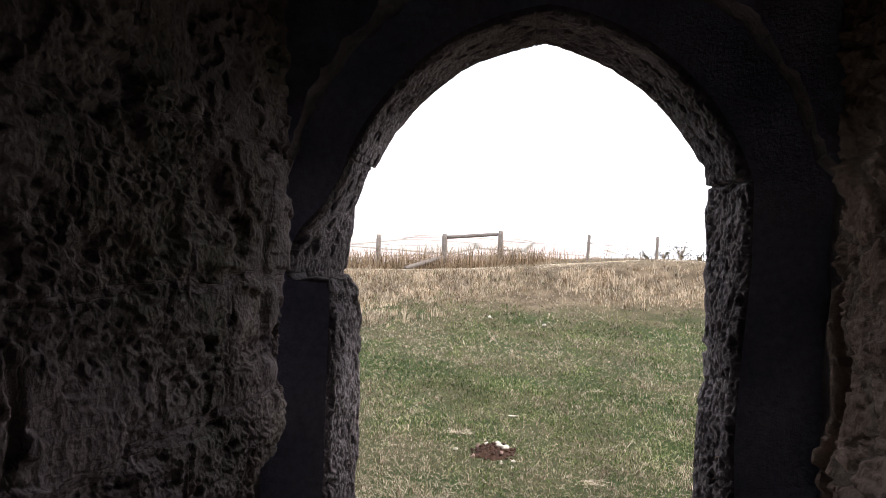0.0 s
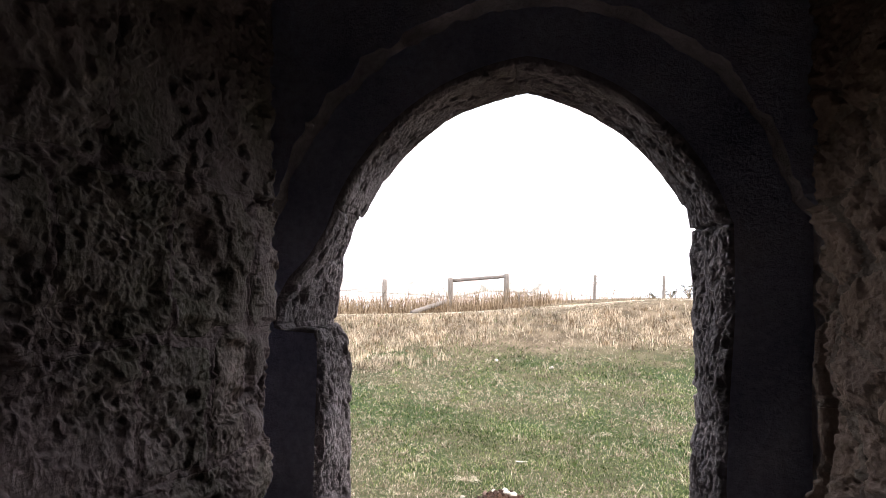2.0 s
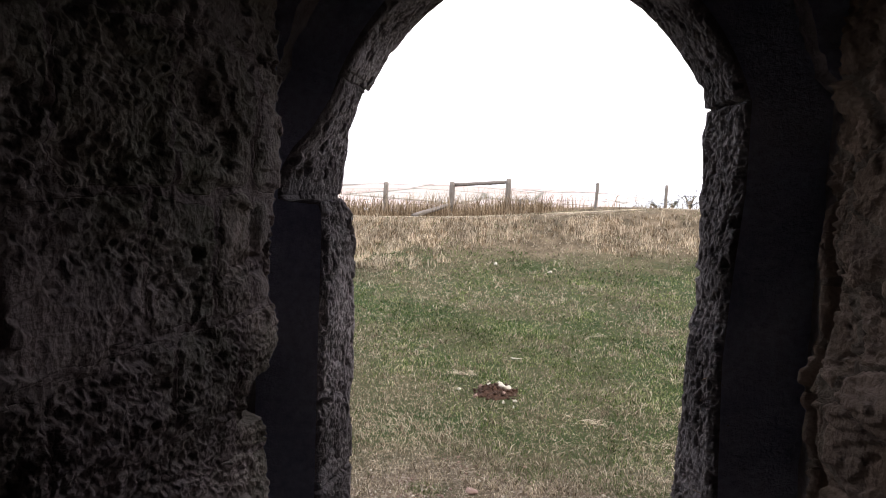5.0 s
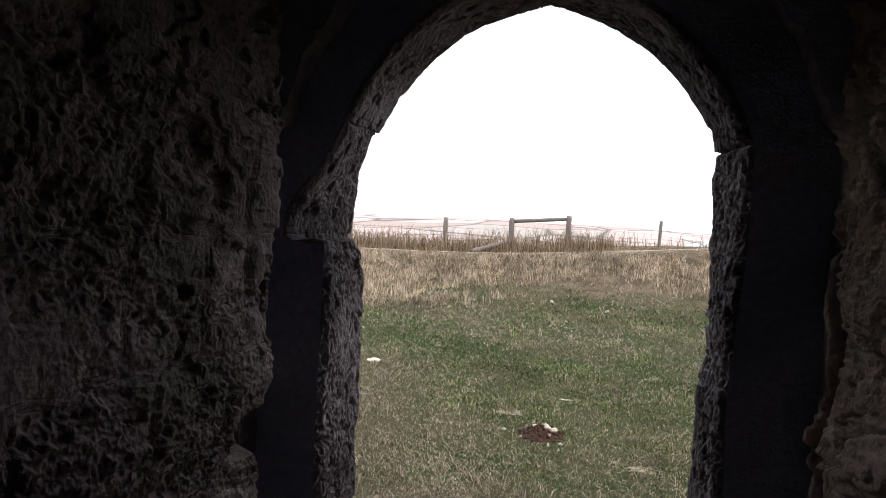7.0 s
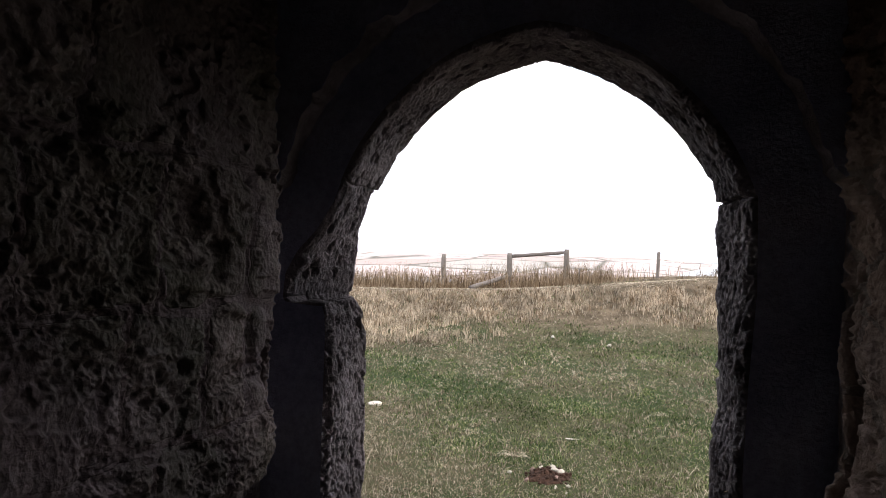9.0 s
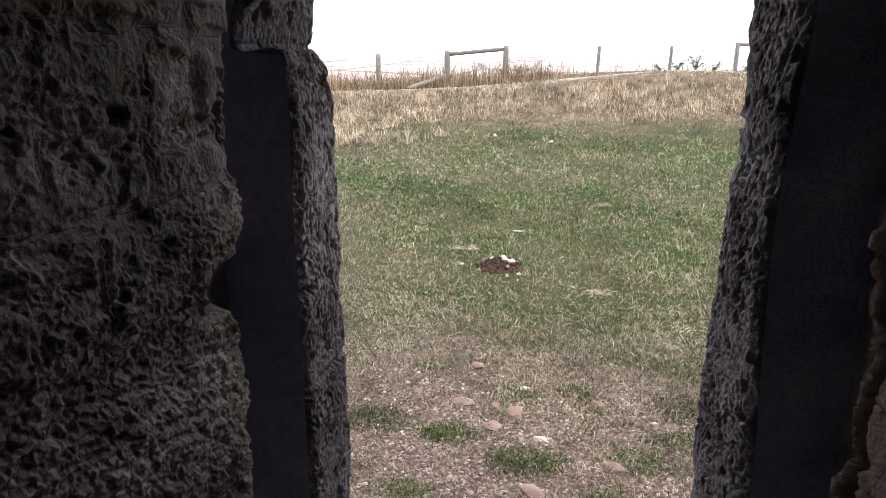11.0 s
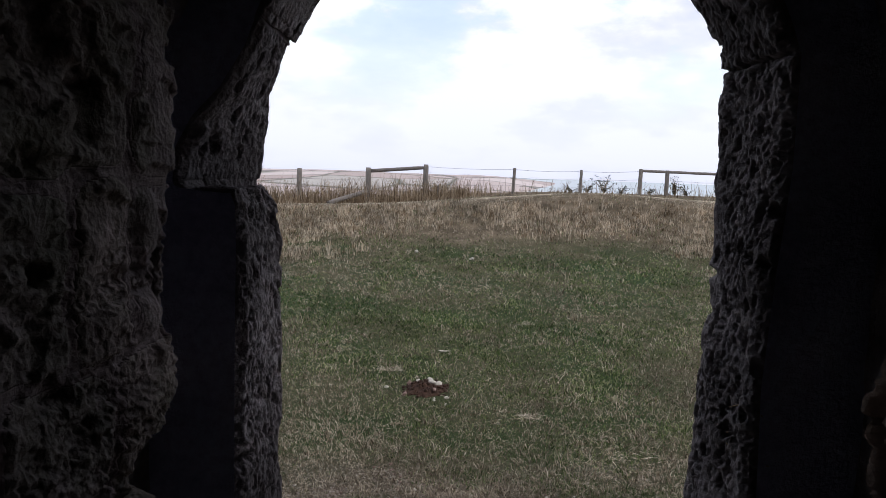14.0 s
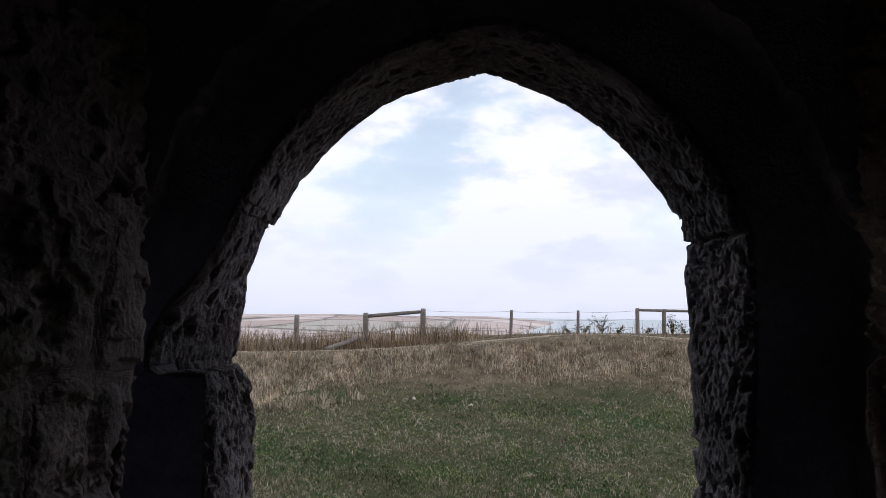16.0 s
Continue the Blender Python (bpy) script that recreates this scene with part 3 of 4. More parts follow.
for j in joints:
    jd = np.minimum(jd, np.abs(sg + wav - j))
    sid += (sg + wav > j)
# slanting crack in the east jamb
sl = s_at("e", 1.03) + (dep - 0.08) * 0.9
jd = np.minimum(jd, np.abs(sg + wav - sl))
sid += (sg + wav > sl)
wu = sg + 0.006 * fbm(sg / 0.03, dep / 0.03, 151)
wv = dep + 0.006 * fbm(sg / 0.03, dep / 0.03, 152)
f1, _, who = worley(wu / 0.0145, wv / 0.0072, 131)
g1, _, gwho = worley(wu / 0.036, wv / 0.020, 133)
dense = 0.35 + 0.65 * sstep(fbm(sg / 0.12, dep / 0.08, 153), -0.15, 0.08)
h = (-0.0105 * sstep(0.46 - f1, 0.0, 0.2) * (0.25 + 0.75 * who) * dense - 0.016 * sstep(0.42 - g1, 0.0, 0.2) * (gwho > 0.7)
     + 0.016 * fbm(sg / 0.09, dep / 0.07, 154) + 0.006 * fbm(sg / 0.022, dep / 0.016, 155, 3))
h = h - 0.010 * (1 - sstep(jd, 0.0, 0.006)) + 0.010 * (rnd(sid, sid * 0 + 2, 17) - 0.5)
edge_wear = 0.016 * (0.4 + vnoise(sg / 0.045, dep * 0, 55)) * ((1 - sstep(kg, 0, 0.14)) ** 2 + 0.7 * sstep(kg, 0.9, 1.0) ** 2)
chips = 0.02 * sstep(vnoise(sg / 0.03, dep / 0.06, 66), 0.78, 0.95) * (1 - sstep(kg, 0.0, 0.3))
h = h - edge_wear - chips
h = h + 0.003
h = np.where(kg < 0.07, h * 0.6, h)
arch_zone = (OUT[:, 1] > 1.79)[:, None]
h = np.where(arch_zone, h * 0.5 + 0.003, h)
P = np.stack([Q[..., 0] - n_out[:, None, 0] * h, Y_OUT - dep, Q[..., 1] - n_out[:, None, 1] * h], -1)
N3 = np.stack([-n_out[:, None, 0] + 0 * kg, 0 * kg, -n_out[:, None, 1] + 0 * kg], -1)
mid = sid[:-1, :-1]
for q in np.unique(mid):
    V, F = patch(P, N3, mid == q, 0.06)
    quick_mesh("jamb_stone", V, F[:, ::-1], M_JAMB, wall_front)

# ---------------------------------------------------------------- chamber behind


def slab(name, box, mat, label, category):
    ob = part(name, box_bm(*box), mat, smooth=False)
    return tagged(ob, label, category, kind="structure")


slab("wall_core_west", (-0.95, -0.62, -3.2, 0.20, SILL - 0.1, 2.7), M_MORTAR, "rubble core behind the passage facing", "wall")
slab("wall_core_east", (0.70, 1.05, -3.2, 0.20, SILL - 0.1, 2.7), M_MORTAR, "rubble core behind the passage facing", "wall")
slab("wall_north", (-0.95, 1.05, -3.5, -3.2, SILL - 0.1, 2.7), M_STONE_B, "dark stone end wall of the passage", "wall")
slab("floor", (-0.95, 1.05, -3.5, 0.215, SILL - 0.1, -0.005), M_FLOOR, "worn stone passage floor, unseen and pale to bounce daylight", "floor")
gx, gy = np.meshgrid(np.arange(-0.9, 1.0, 0.008), np.arange(-1.6, 0.06, 0.008), indexing="ij")
gz = TOP + 0.05 * fbm(gx / 0.2, gy / 0.2, 301) + 0.03 * fbm(gx / 0.045, gy / 0.045, 302) + 0.012 * fbm(gx / 0.015, gy / 0.015, 303)
gi = np.arange(gx.size).reshape(gx.shape)
gF = np.stack([gi[:-1, :-1], gi[:-1, 1:], gi[1:, 1:], gi[1:, :-1]], -1).reshape(-1, 4)
gV = np.stack([gx, gy, gz], -1).reshape(-1, 3)
bxm = np.array([(x, y, z) for x in (-0.95, 1.05) for y in (-3.5, 0.20) for z in (2.42, 2.7)])
bxf = np.array([(0, 1, 3, 2), (4, 6, 7, 5), (0, 4, 5, 1), (2, 3, 7, 6), (0, 2, 6, 4), (1, 5, 7, 3)])
cV, cF = join([(gV, gF), (bxm, bxf)])
tagged(quick_mesh("ceiling", cV, cF, M_VAULT), "rough dark rubble stone ceiling", "ceiling", kind="structure")

# ---------------------------------------------------------------- ground


def ground_z(x, y):
    x, y = np.asarray(x, float), np.asarray(y, float)
    slope = np.interp(y, [-10, 0.25, 0.5, 3.0, 4.0, 6.0, 9.5, 11.3, 13.0, 15.0, 17.7, 19.0], [-0.1, -0.1, -0.01, 0.0, 0.03, 0.11, 0.27, 0.48, 0.74, 0.84, 0.88, 0.9])
    rise = sstep(x, -6, 4) * 0.36 - 0.06
    z = slope + rise * sstep(y, 10.0, 14.0)
    mound = 0.17 * np.exp(-(((x - 2.9) / 2.1) ** 2) - ((y - 14.2) / 0.9) ** 2)
    z = z + mound - 0.20 * sstep(y, 14.0, 16.4) * (1 - sstep(x, -3.0, 1.5))
    z = z + (0.03 * fbm(x / 1.3, y / 1.3, 401) + 0.012 * fbm(x / 0.25, y / 0.25, 402)) * sstep(y, 0.4, 1.5)
    z = z - np.interp(y, [18.5, 30, 60, 160, 6000], [0, 1.2, 5.0, 13.0, 13.0]) * 1.0
    a = x / np.maximum(y, 1)
    land = 1 - sstep(a, 0.03, 0.20)
    hills = (11.5 * land + 7.0 * land * fbm(a * 7 + 3, y / 900.0, 403) + 1.0 * np.exp(-((a + 0.19) / 0.05) ** 2)) * sstep(y, 200, 1500) - 20 * sstep(y, 1700, 2600)
    far = sstep(y, 120, 250)
    return z + far * hills - far * 6 * (1 - land)


ys = np.concatenate([np.arange(-12, 0.2, 2.0), np.arange(0.2, 5.0, 0.06), np.arange(5.0, 19.0, 0.12), np.geomspace(19.2, 4900, 90)])
xs = np.concatenate([-np.geomspace(3600, 7.2, 60), np.arange(-7, 7.05, 0.12), np.geomspace(7.2, 3600, 60)])
gx, gy = np.meshgrid(xs, ys, indexing="ij")
gi = np.arange(gx.size).reshape(gx.shape)
gF = np.stack([gi[:-1, :-1], gi[1:, :-1], gi[1:, 1:], gi[:-1, 1:]], -1).reshape(-1, 4)
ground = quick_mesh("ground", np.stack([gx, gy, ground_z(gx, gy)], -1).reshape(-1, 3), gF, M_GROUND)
tagged(ground, "grazed turf field with stony bare earth and distant haze-pale fields", "ground", kind="structure")
bm = bmesh.new()
bmesh.ops.create_grid(bm, x_segments=4, y_segments=4, size=4900)
sea = part("water", bm, M_SEA)
sea.location = (0, 0, -12.0)
tagged(sea, "pale calm sea below the headland", "sea", kind="structure")

# ---------------------------------------------------------------- grass

RNG = np.random.default_rng(7)


def spread(n, y0, y1, power):
    """Places in the wedge of field in front of the doorway; power sets how far they crowd towards the door."""
    t = RNG.random(n)
    y = (y0 ** (1 - power) + t * (y1 ** (1 - power) - y0 ** (1 - power))) ** (1 / (1 - power))
    x = (RNG.random(n) * 2 - 1) * (0.75 + 0.46 * y)
    return x, y


def blades(name, x, y, height, width, lean, mat, label, category="grass", combed=0.0):
    n = len(x)
    z = ground_z(x, y) - 0.004
    ang = RNG.random(n) * 2 * np.pi
    side = np.stack([np.cos(ang), np.sin(ang), 0 * ang], 1)
    la = RNG.random(n) * 2 * np.pi
    la = np.where(RNG.random(n) < combed, 0.25 * RNG.standard_normal(n), la)
    tip = np.stack([np.cos(la), np.sin(la), 0 * la], 1) * (lean * (0.3 + RNG.random(n)))[:, None]
    base = np.stack([x, y, z], 1)
    up = np.array([0, 0, 1.0])[None]
    hh = height[:, None]
    ww = (width * (0.6 + 0.8 * RNG.random(n)))[:, None]
    m1 = base + up * hh * 0.55 + tip * hh * 0.28
    tp = base + up * hh * np.clip(1.0 - 0.35 * np.linalg.norm(tip, axis=1), 0.12, 1)[:, None] + tip * hh
    V = np.stack([base - side * ww, base + side * ww, m1 + side * ww * 0.8, m1 - side * ww * 0.8, tp + side * ww * 0.12, tp - side * ww * 0.12], 1).reshape(-1, 3)
    k = np.arange(n)[:, None] * 6
    F = np.concatenate([k + np.array([[0, 1, 2, 3]]), k + np.array([[3, 2, 4, 5]])])
    ob = quick_mesh(name, V, F, mat)
    return tagged(ob, label, category, kind="stuff")


def keep(x, y, p):
    ok = RNG.random(len(x)) < p
    return x[ok], y[ok]


def bell(x, y, cx, cy, rx, ry):
    return np.exp(-(((x - cx) / rx) ** 2) - ((y - cy) / ry) ** 2)


def lush(x, y):
    n = sstep(fbm(x / 0.8, y / 1.0, 519), 0.02, 0.2) * sstep(y, 4.2, 5.5) * (1 - sstep(y, 9.5, 11.5))
    return np.clip(bell(x, y, 0.9, 9.4, 1.5, 0.6) + bell(x, y, -0.45, 5.9, 1.2, 0.55) + 0.9 * bell(x, y, -1.0, 10.6, 0.9, 0.7) + 0.7 * bell(x, y, -1.9, 6.6, 0.8, 0.5) + 0.7 * n, 0, 1)


def green_share(x, y):
    """How green the turf is: lush hollows, a green belt, and dry ground near the door."""
    n = fbm(x / 0.9, y / 1.1, 501) + 0.5 * fbm(x / 0.3, y / 0.4, 502)
    g = sstep(n, -0.13, 0.13)
    belt = sstep(y + 0.35 * x + 2.2 * fbm(x / 0.6, y / 0.7, 511) + 1.2 * fbm(x / 0.18, y / 0.2, 521), 2.5, 5.6) * (1 - sstep(y, 9.6, 11.8))
    parched = bell(x, y, -3.1, 8.6, 1.2, 1.1) + 0.7 * bell(x, y, 0.9, 7.4, 0.7, 0.5) + 0.6 * bell(x, y, -1.5, 8.0, 0.6, 0.4)
    return np.clip(g * (0.26 + 0.50 * belt) + 0.20 * belt + 0.6 * lush(x, y) - 0.55 * parched, 0.04, 1)


def off_mound(x, y):
    return np.hypot((x + 0.275) / 0.17, (y - 3.86) / 0.19) > 1


def bare(x, y):
    edge = y + 1.3 * fbm(x / 0.5, y / 0.5, 503) + 1.1 * fbm(x / 0.14, y / 0.17, 522) + 0.7 * np.abs(x + 0.05)
    worn = sstep(fbm(x / 0.16, y / 0.2, 504) + 0.3 * fbm(x / 0.05, y / 0.06, 512), -0.14, 0.06)
    return (1 - sstep(edge, 1.75, 2.9)) * (0.35 + 0.65 * worn)


def trodden(x, y):
    """Pale flattened tracks: along the foot of the tall grass, and over the crest of the bank."""
    wander = y + 0.5 * fbm(x / 1.5, y * 0, 514)
    return np.maximum(np.exp(-(((wander - 14.9) / 0.75) ** 2)) * sstep(-x, 0.2, 2.0), np.exp(-(((wander - 14.6) / 0.7) ** 2)) * sstep(x, -0.6, 0.8))


def bank_share(x, y):
    return sstep(y + 4.2 * fbm(x / 1.3, y / 0.8, 505) + 0.95 * np.maximum(-1.2 - x, 0) - 1.1 * bell(x, y, -0.3, 11.3, 1.6, 1.2), 10.0, 12.2) * (1 - 0.75 * trodden(x, y))


x, y = spread(300000, 0.7, 14.0, 1.2)
x, y = keep(x, y, green_share(x, y) * (1 - 0.88 * bare(x, y)) * (1 - 0.75 * bank_share(x, y)) * off_mound(x, y))
blades("green_grass", x, y, (0.010 + 0.022 * RNG.random(len(x))) * (1 + 0.03 * y) * (0.7 + 0.8 * sstep(fbm(x / 0.25, y / 0.3, 513), -0.1, 0.2)), 0.0010 + 0.00042 * y, 1.1 + 0 * x, M_GREEN, "short grazed green grass blades")
x, y = spread(75000, 3.0, 12.5, 1.2)
x, y = keep(x, y, lush(x, y) * sstep(fbm(x / 0.35, y / 0.4, 518), -0.16, 0.08) * off_mound(x, y))
blades("lush_grass", x, y, (0.014 + 0.026 * RNG.random(len(x))) * (1 + 0.03 * y), 0.0010 + 0.00042 * y, 1.0 + 0 * x, M_TUFT, "darker lush green grass in damp hollows")
x, y = spread(230000, 0.7, 12.5, 1.2)
x, y = keep(x, y, (1 - 0.84 * green_share(x, y)) * (0.62 + 0.38 * sstep(y, 3.2, 5.2)) * (1 - 0.66 * bare(x, y)) * off_mound(x, y))
blades("dry_grass", x, y, (0.012 + 0.026 * RNG.random(len(x))) * (1 + 0.03 * y), 0.0008 + 0.00034 * y, 1.7 + 0 * x, M_STRAW, "short dry straw-coloured grass lying in the turf")
def bank_height(x, y):
    return (0.018 + 0.042 * RNG.random(len(x))) * (0.4 + 1.5 * sstep(fbm(x / 0.3, y / 0.45, 507), -0.15, 0.25)) * (1 - 0.65 * sstep(y, 12.9, 13.8))


def mound_face(x, y):
    return sstep(x + 0.8 * fbm(x / 0.9, y / 0.9, 516), 0.0, 1.0) * sstep(y + 1.2 * fbm(x / 0.8, y / 0.4, 517), 11.9, 12.9) * (1 - sstep(y, 13.9, 14.3))


for name_, n_, mat_, lab_ in (("dry_bank_grass", 74000, M_STRAW, "dry pale grass in tufts on the bank"), ("brown_bank_grass", 52000, M_TALL, "dead brown grass in tufts on the bank"), ("green_bank_grass", 26000, M_GREEN, "green grass among dry tufts on the bank")):
    x, y = spread(n_, 8.2, 17.0, 1.1)
    patchy = sstep(fbm(x / 0.8, y / 0.8, 510 + n_ % 7), -0.12, 0.12)
    on_mound = mound_face(x, y)
    x, y = keep(x, y, bank_share(x, y) * np.clip((0.25 + 0.75 * patchy) * (0.35 if mat_ is M_TALL else 1.0) + (0.9 if mat_ is M_TALL else -0.8) * on_mound, 0, 1))
    blades(name_, x, y, bank_height(x, y), 0.0046 + 0 * x, 0.8 + 0 * x, mat_, lab_)
x, y = spread(60000, 12.8, 16.6, 1.1)
x, y = keep(x, y, trodden(x, y))
blades("flattened_grass", x, y, 0.012 + 0.014 * RNG.random(len(x)), 0.005 + 0 * x, 2.2 + 0 * x, M_BLEACHED, "pale flattened dry grass of a trodden track")
x, y = spread(44000, 15.9, 19.8, 1.1)
x, y = keep(x, y, np.clip(0.06 + 0.94 * sstep(-x, -1.0, 0.8), 0, 1) * sstep(y + 1.2 * fbm(x / 0.7, y / 0.7, 508), 16.1, 16.9))
blades("tall_fence_grass", x, y, (0.08 + 0.46 * RNG.random(len(x)) ** 3.5) * (1 + 0.45 * sstep(-x, -0.5, 1.0)) * (0.7 + 0.6 * vnoise(x / 0.25, y / 0.25, 509)), 0.0046 + 0 * x, 0.35 + 0 * x, M_TALL, "tall dead brown grass along the fence")



def tufts(name, cx, cy, per, radius, height, width, lean, mat, label):
    n = len(cx)
    big = 0.5 + RNG.random(n)
    x = np.repeat(cx, per) + np.repeat(radius * big, per) * RNG.standard_normal(n * per) * 0.6
    y = np.repeat(cy, per) + np.repeat(radius * big, per) * RNG.standard_normal(n * per) * 0.6
    return blades(name, x, y, np.repeat(height * big, per) * (0.5 + 0.7 * RNG.random(n * per)), np.repeat(width + 0 * cx, per), lean + 0 * x, mat, label)


x, y = spread(3200, 8.2, 16.8, 1.1)
x, y = keep(x, y, bank_share(x, y) * (1 - 0.93 * sstep(y, 12.7, 13.5)) * (1 - 0.7 * mound_face(x, y)))
tufts("straw_tufts", x, y, 14, 0.045, 0.11, 0.0042, 0.7, M_STRAW, "pale dry grass tufts on the bank")
x, y = spread(6500, 8.2, 14.0, 1.1)
x, y = keep(x, y, bank_share(x, y) * (1 - 0.9 * sstep(y, 12.8, 13.6)) * (0.3 + 0.7 * sstep(fbm(x / 0.9, y / 0.5, 520), -0.1, 0.1)))
tufts("bleached_tufts", x, y, 9, 0.05, 0.12, 0.0036, 0.45, M_STALK, "bleached upright grass stalks on the bank")
x, y = spread(1500, 10.0, 16.8, 1.1)
x, y = keep(x, y, bank_share(x, y) * (1 - 0.93 * sstep(y, 13.1, 13.7)))
tufts("brown_tufts", x, y, 14, 0.05, 0.10, 0.0042, 0.6, M_TALL, "brown dead grass tufts on the bank")
x, y = spread(6500, 1.2, 11.5, 1.1)
x, y = keep(x, y, (0.25 + 0.75 * sstep(fbm(x / 0.6, y / 0.6, 515), -0.1, 0.15)) * off_mound(x, y) * (1 - 0.93 * bare(x, y)))
tufts("turf_straw_tufts", x, y, 10, 0.022 + 0.002 * y, 0.030 + 0.004 * y, 0.0016 + 0.0002 * y, 1.2, M_STRAW, "small dry tufts scattered in the turf")
x, y = spread(2400, 2.6, 11.5, 1.2)
x, y = keep(x, y, green_share(x, y) * off_mound(x, y))
tufts("turf_green_tufts", x, y, 12, 0.03, 0.032, 0.0024, 1.0, M_GREEN, "small green tufts scattered in the turf")

# tufts of fresh grass on the bare earth
tx, ty = [], []
for cx, cy, r, n in ((-0.33, 1.56, 0.11, 1100), (0.0, 1.40, 0.14, 1700), (-0.66, 1.64, 0.15, 1300), (0.88, 2.34, 0.24, 2200), (0.78, 1.92, 0.2, 1500), (0.46, 1.46, 0.11, 700), (0.22, 2.02, 0.07, 300),
                     (0.62, 1.62, 0.12, 700), (-0.02, 1.97, 0.06, 260), (-0.43, 1.15, 0.09, 500), (0.32, 1.18, 0.12, 700), (0.05, 2.55, 0.16, 500), (0.5, 2.5, 0.2, 900), (-0.5, 2.2, 0.1, 300)):
    rr, aa = r * np.sqrt(RNG.random(n)) * (0.6 + 0.6 * RNG.random(n)), RNG.random(n) * 2 * np.pi
    tx.append(cx + rr * np.cos(aa) * 1.3)
    ty.append(cy + rr * np.sin(aa) * 0.8)
tx, ty = np.concatenate(tx), np.concatenate(ty)
blades("grass_tufts", tx, ty, 0.014 + 0.028 * RNG.random(len(tx)), 0.0012 + 0 * tx, 1.1 + 0 * tx, M_TUFT, "fresh green grass tufts on bare stony earth")

# ---------------------------------------------------------------- stones


def rock_bm(size, seed, sub=2, rough=0.25, facet=0.0):
    bm = bmesh.new()
    bmesh.ops.create_icosphere(bm, subdivisions=sub, radius=0.5)
    off = Vector((seed * 3.7, seed * 1.3, seed * 2.1))
    for v in bm.verts:
        d = v.co.normalized()
        k = 1 + rough * noise.noise(d * 1.3 + off) + 0.5 * rough * noise.noise(d * 3.1 + off)
        v.co = d * 0.5 * k
    r_ = random.Random(seed * 13.7)
    for _ in range(9):
        nrm = Vector((r_.uniform(-1, 1), r_.uniform(-1, 1), r_.uniform(-0.7, 1))).normalized()
        cut = r_.uniform(0.22, 0.38)
        for v in bm.verts:
            over = v.co.dot(nrm) - cut
            if over > 0:
                v.co -= nrm * over * 0.92
    for v in bm.verts:
        v.co = Vector((v.co.x * size[0], v.co.y * size[1], v.co.z * size[2])) * 1.2
    return bm


def loose_stone(name, x, y, size, mat, label, seed, group="loose stones on the bare earth", turn=0.0, sink=0.3):
    ob = part(name, rock_bm(size, seed, 3), mat)
    ob.matrix_world = pose(x, y, float(ground_z(x, y)) + size[2] * (0.5 - sink), 4 * math.sin(seed), 5 * math.cos(seed * 2), turn)
    return tagged(ob, label, "stone", group)


for i, (x, y, sx, sy, sz, mat, lab) in enumerate((
        (0.322, 1.905, 0.075, 0.085, 0.05, M_PINK, "rounded pinkish stone lying on bare earth"),
        (-0.159, 1.645, 0.085, 0.10, 0.06, M_PINK, "reddish broken stone lying on bare earth"),
        (-0.066, 1.80, 0.11, 0.08, 0.05, M_PINK, "flat reddish stone lying on bare earth"),
        (-0.15, 1.83, 0.06, 0.06, 0.05, M_PINK, "small brown stone lying on bare earth"),
        (0.342, 1.41, 0.11, 0.10, 0.06, M_PINK, "dull pink stone half sunk in earth"),
        (0.549, 1.775, 0.035, 0.035, 0.025, M_CHALK, "small pale pebble on the earth"),
        (-0.271, 2.244, 0.09, 0.10, 0.04, M_PINK, "flat grey-pink stone sunk in turf"),
        (-0.026, 2.03, 0.030, 0.085, 0.03, M_CHALK, "white angular stone flake standing in turf"),
        (-0.30, 1.86, 0.12, 0.08, 0.03, M_PINK, "flat pink slab sunk in earth"),
        (0.02, 1.21, 0.13, 0.07, 0.04, M_PINK, "long pink stone sunk in earth"),
        (0.06, 1.58, 0.08, 0.04, 0.03, M_CHALK, "pale flinty stone among the gravel"),
        (0.24, 2.02, 0.13, 0.02, 0.015, M_WOOD, "weathered stick lying on the turf"))):
    loose_stone("stone" if mat is not M_WOOD else "stick", x, y, (sx * 0.85, sy * 0.85, sz * 0.7), mat, lab, i + 1.5, turn=17 * i, sink=0.36)

# gravel
base = rock_bm((1, 1, 0.7), 3.3, 1, 0.3)
bv = np.array([v.co[:] for v in base.verts])
bf = np.array([[v.index for v in f.verts] for f in base.faces])
base.free()


def gravel(name, n, area, smin, smax, mat, label):
    x0, x1, y0, y1 = area
    x, y = x0 + (x1 - x0) * RNG.random(3 * n), y0 + (y1 - y0) * RNG.random(3 * n) ** 1.3
    x, y = keep(x, y, bare(x, y) * (0.25 + 0.75 * sstep(fbm(x / 0.3, y / 0.3, 506), -0.1, 0.1)))
    x, y = x[:n], y[:n]
    m = len(x)
    s = smin + (smax - smin) * RNG.random(m) ** 3
    a = RNG.random(m) * 6.28
    stretch = 0.6 + 0.8 * RNG.random((m, 3))
    V = bv[None] * s[:, None, None] * stretch[:, None]
    c, sn = np.cos(a)[:, None], np.sin(a)[:, None]
    V = np.stack([V[..., 0] * c - V[..., 1] * sn, V[..., 0] * sn + V[..., 1] * c, V[..., 2]], -1)
    V = V + np.stack([x, y, ground_z(x, y) + s * 0.12], 1)[:, None]
    F = (bf[None] + (np.arange(m) * len(bv))[:, None, None]).reshape(-1, 3)
    return tagged(quick_mesh(name, V.reshape(-1, 3), F, mat), label, "gravel", kind="stuff")


gravel("pink_gravel", 6500, (-1.2, 1.3, 0.8, 3.0), 0.003, 0.022, M_PINK, "small pinkish gravel on bare earth by the door")
gravel("pale_gravel", 3200, (-1.2, 1.3, 0.8, 3.0), 0.0025, 0.020, M_CHALK, "small pale limestone chips on bare earth")

# scraped hollow ringed with white stones
hx, hy = -0.275, 3.86


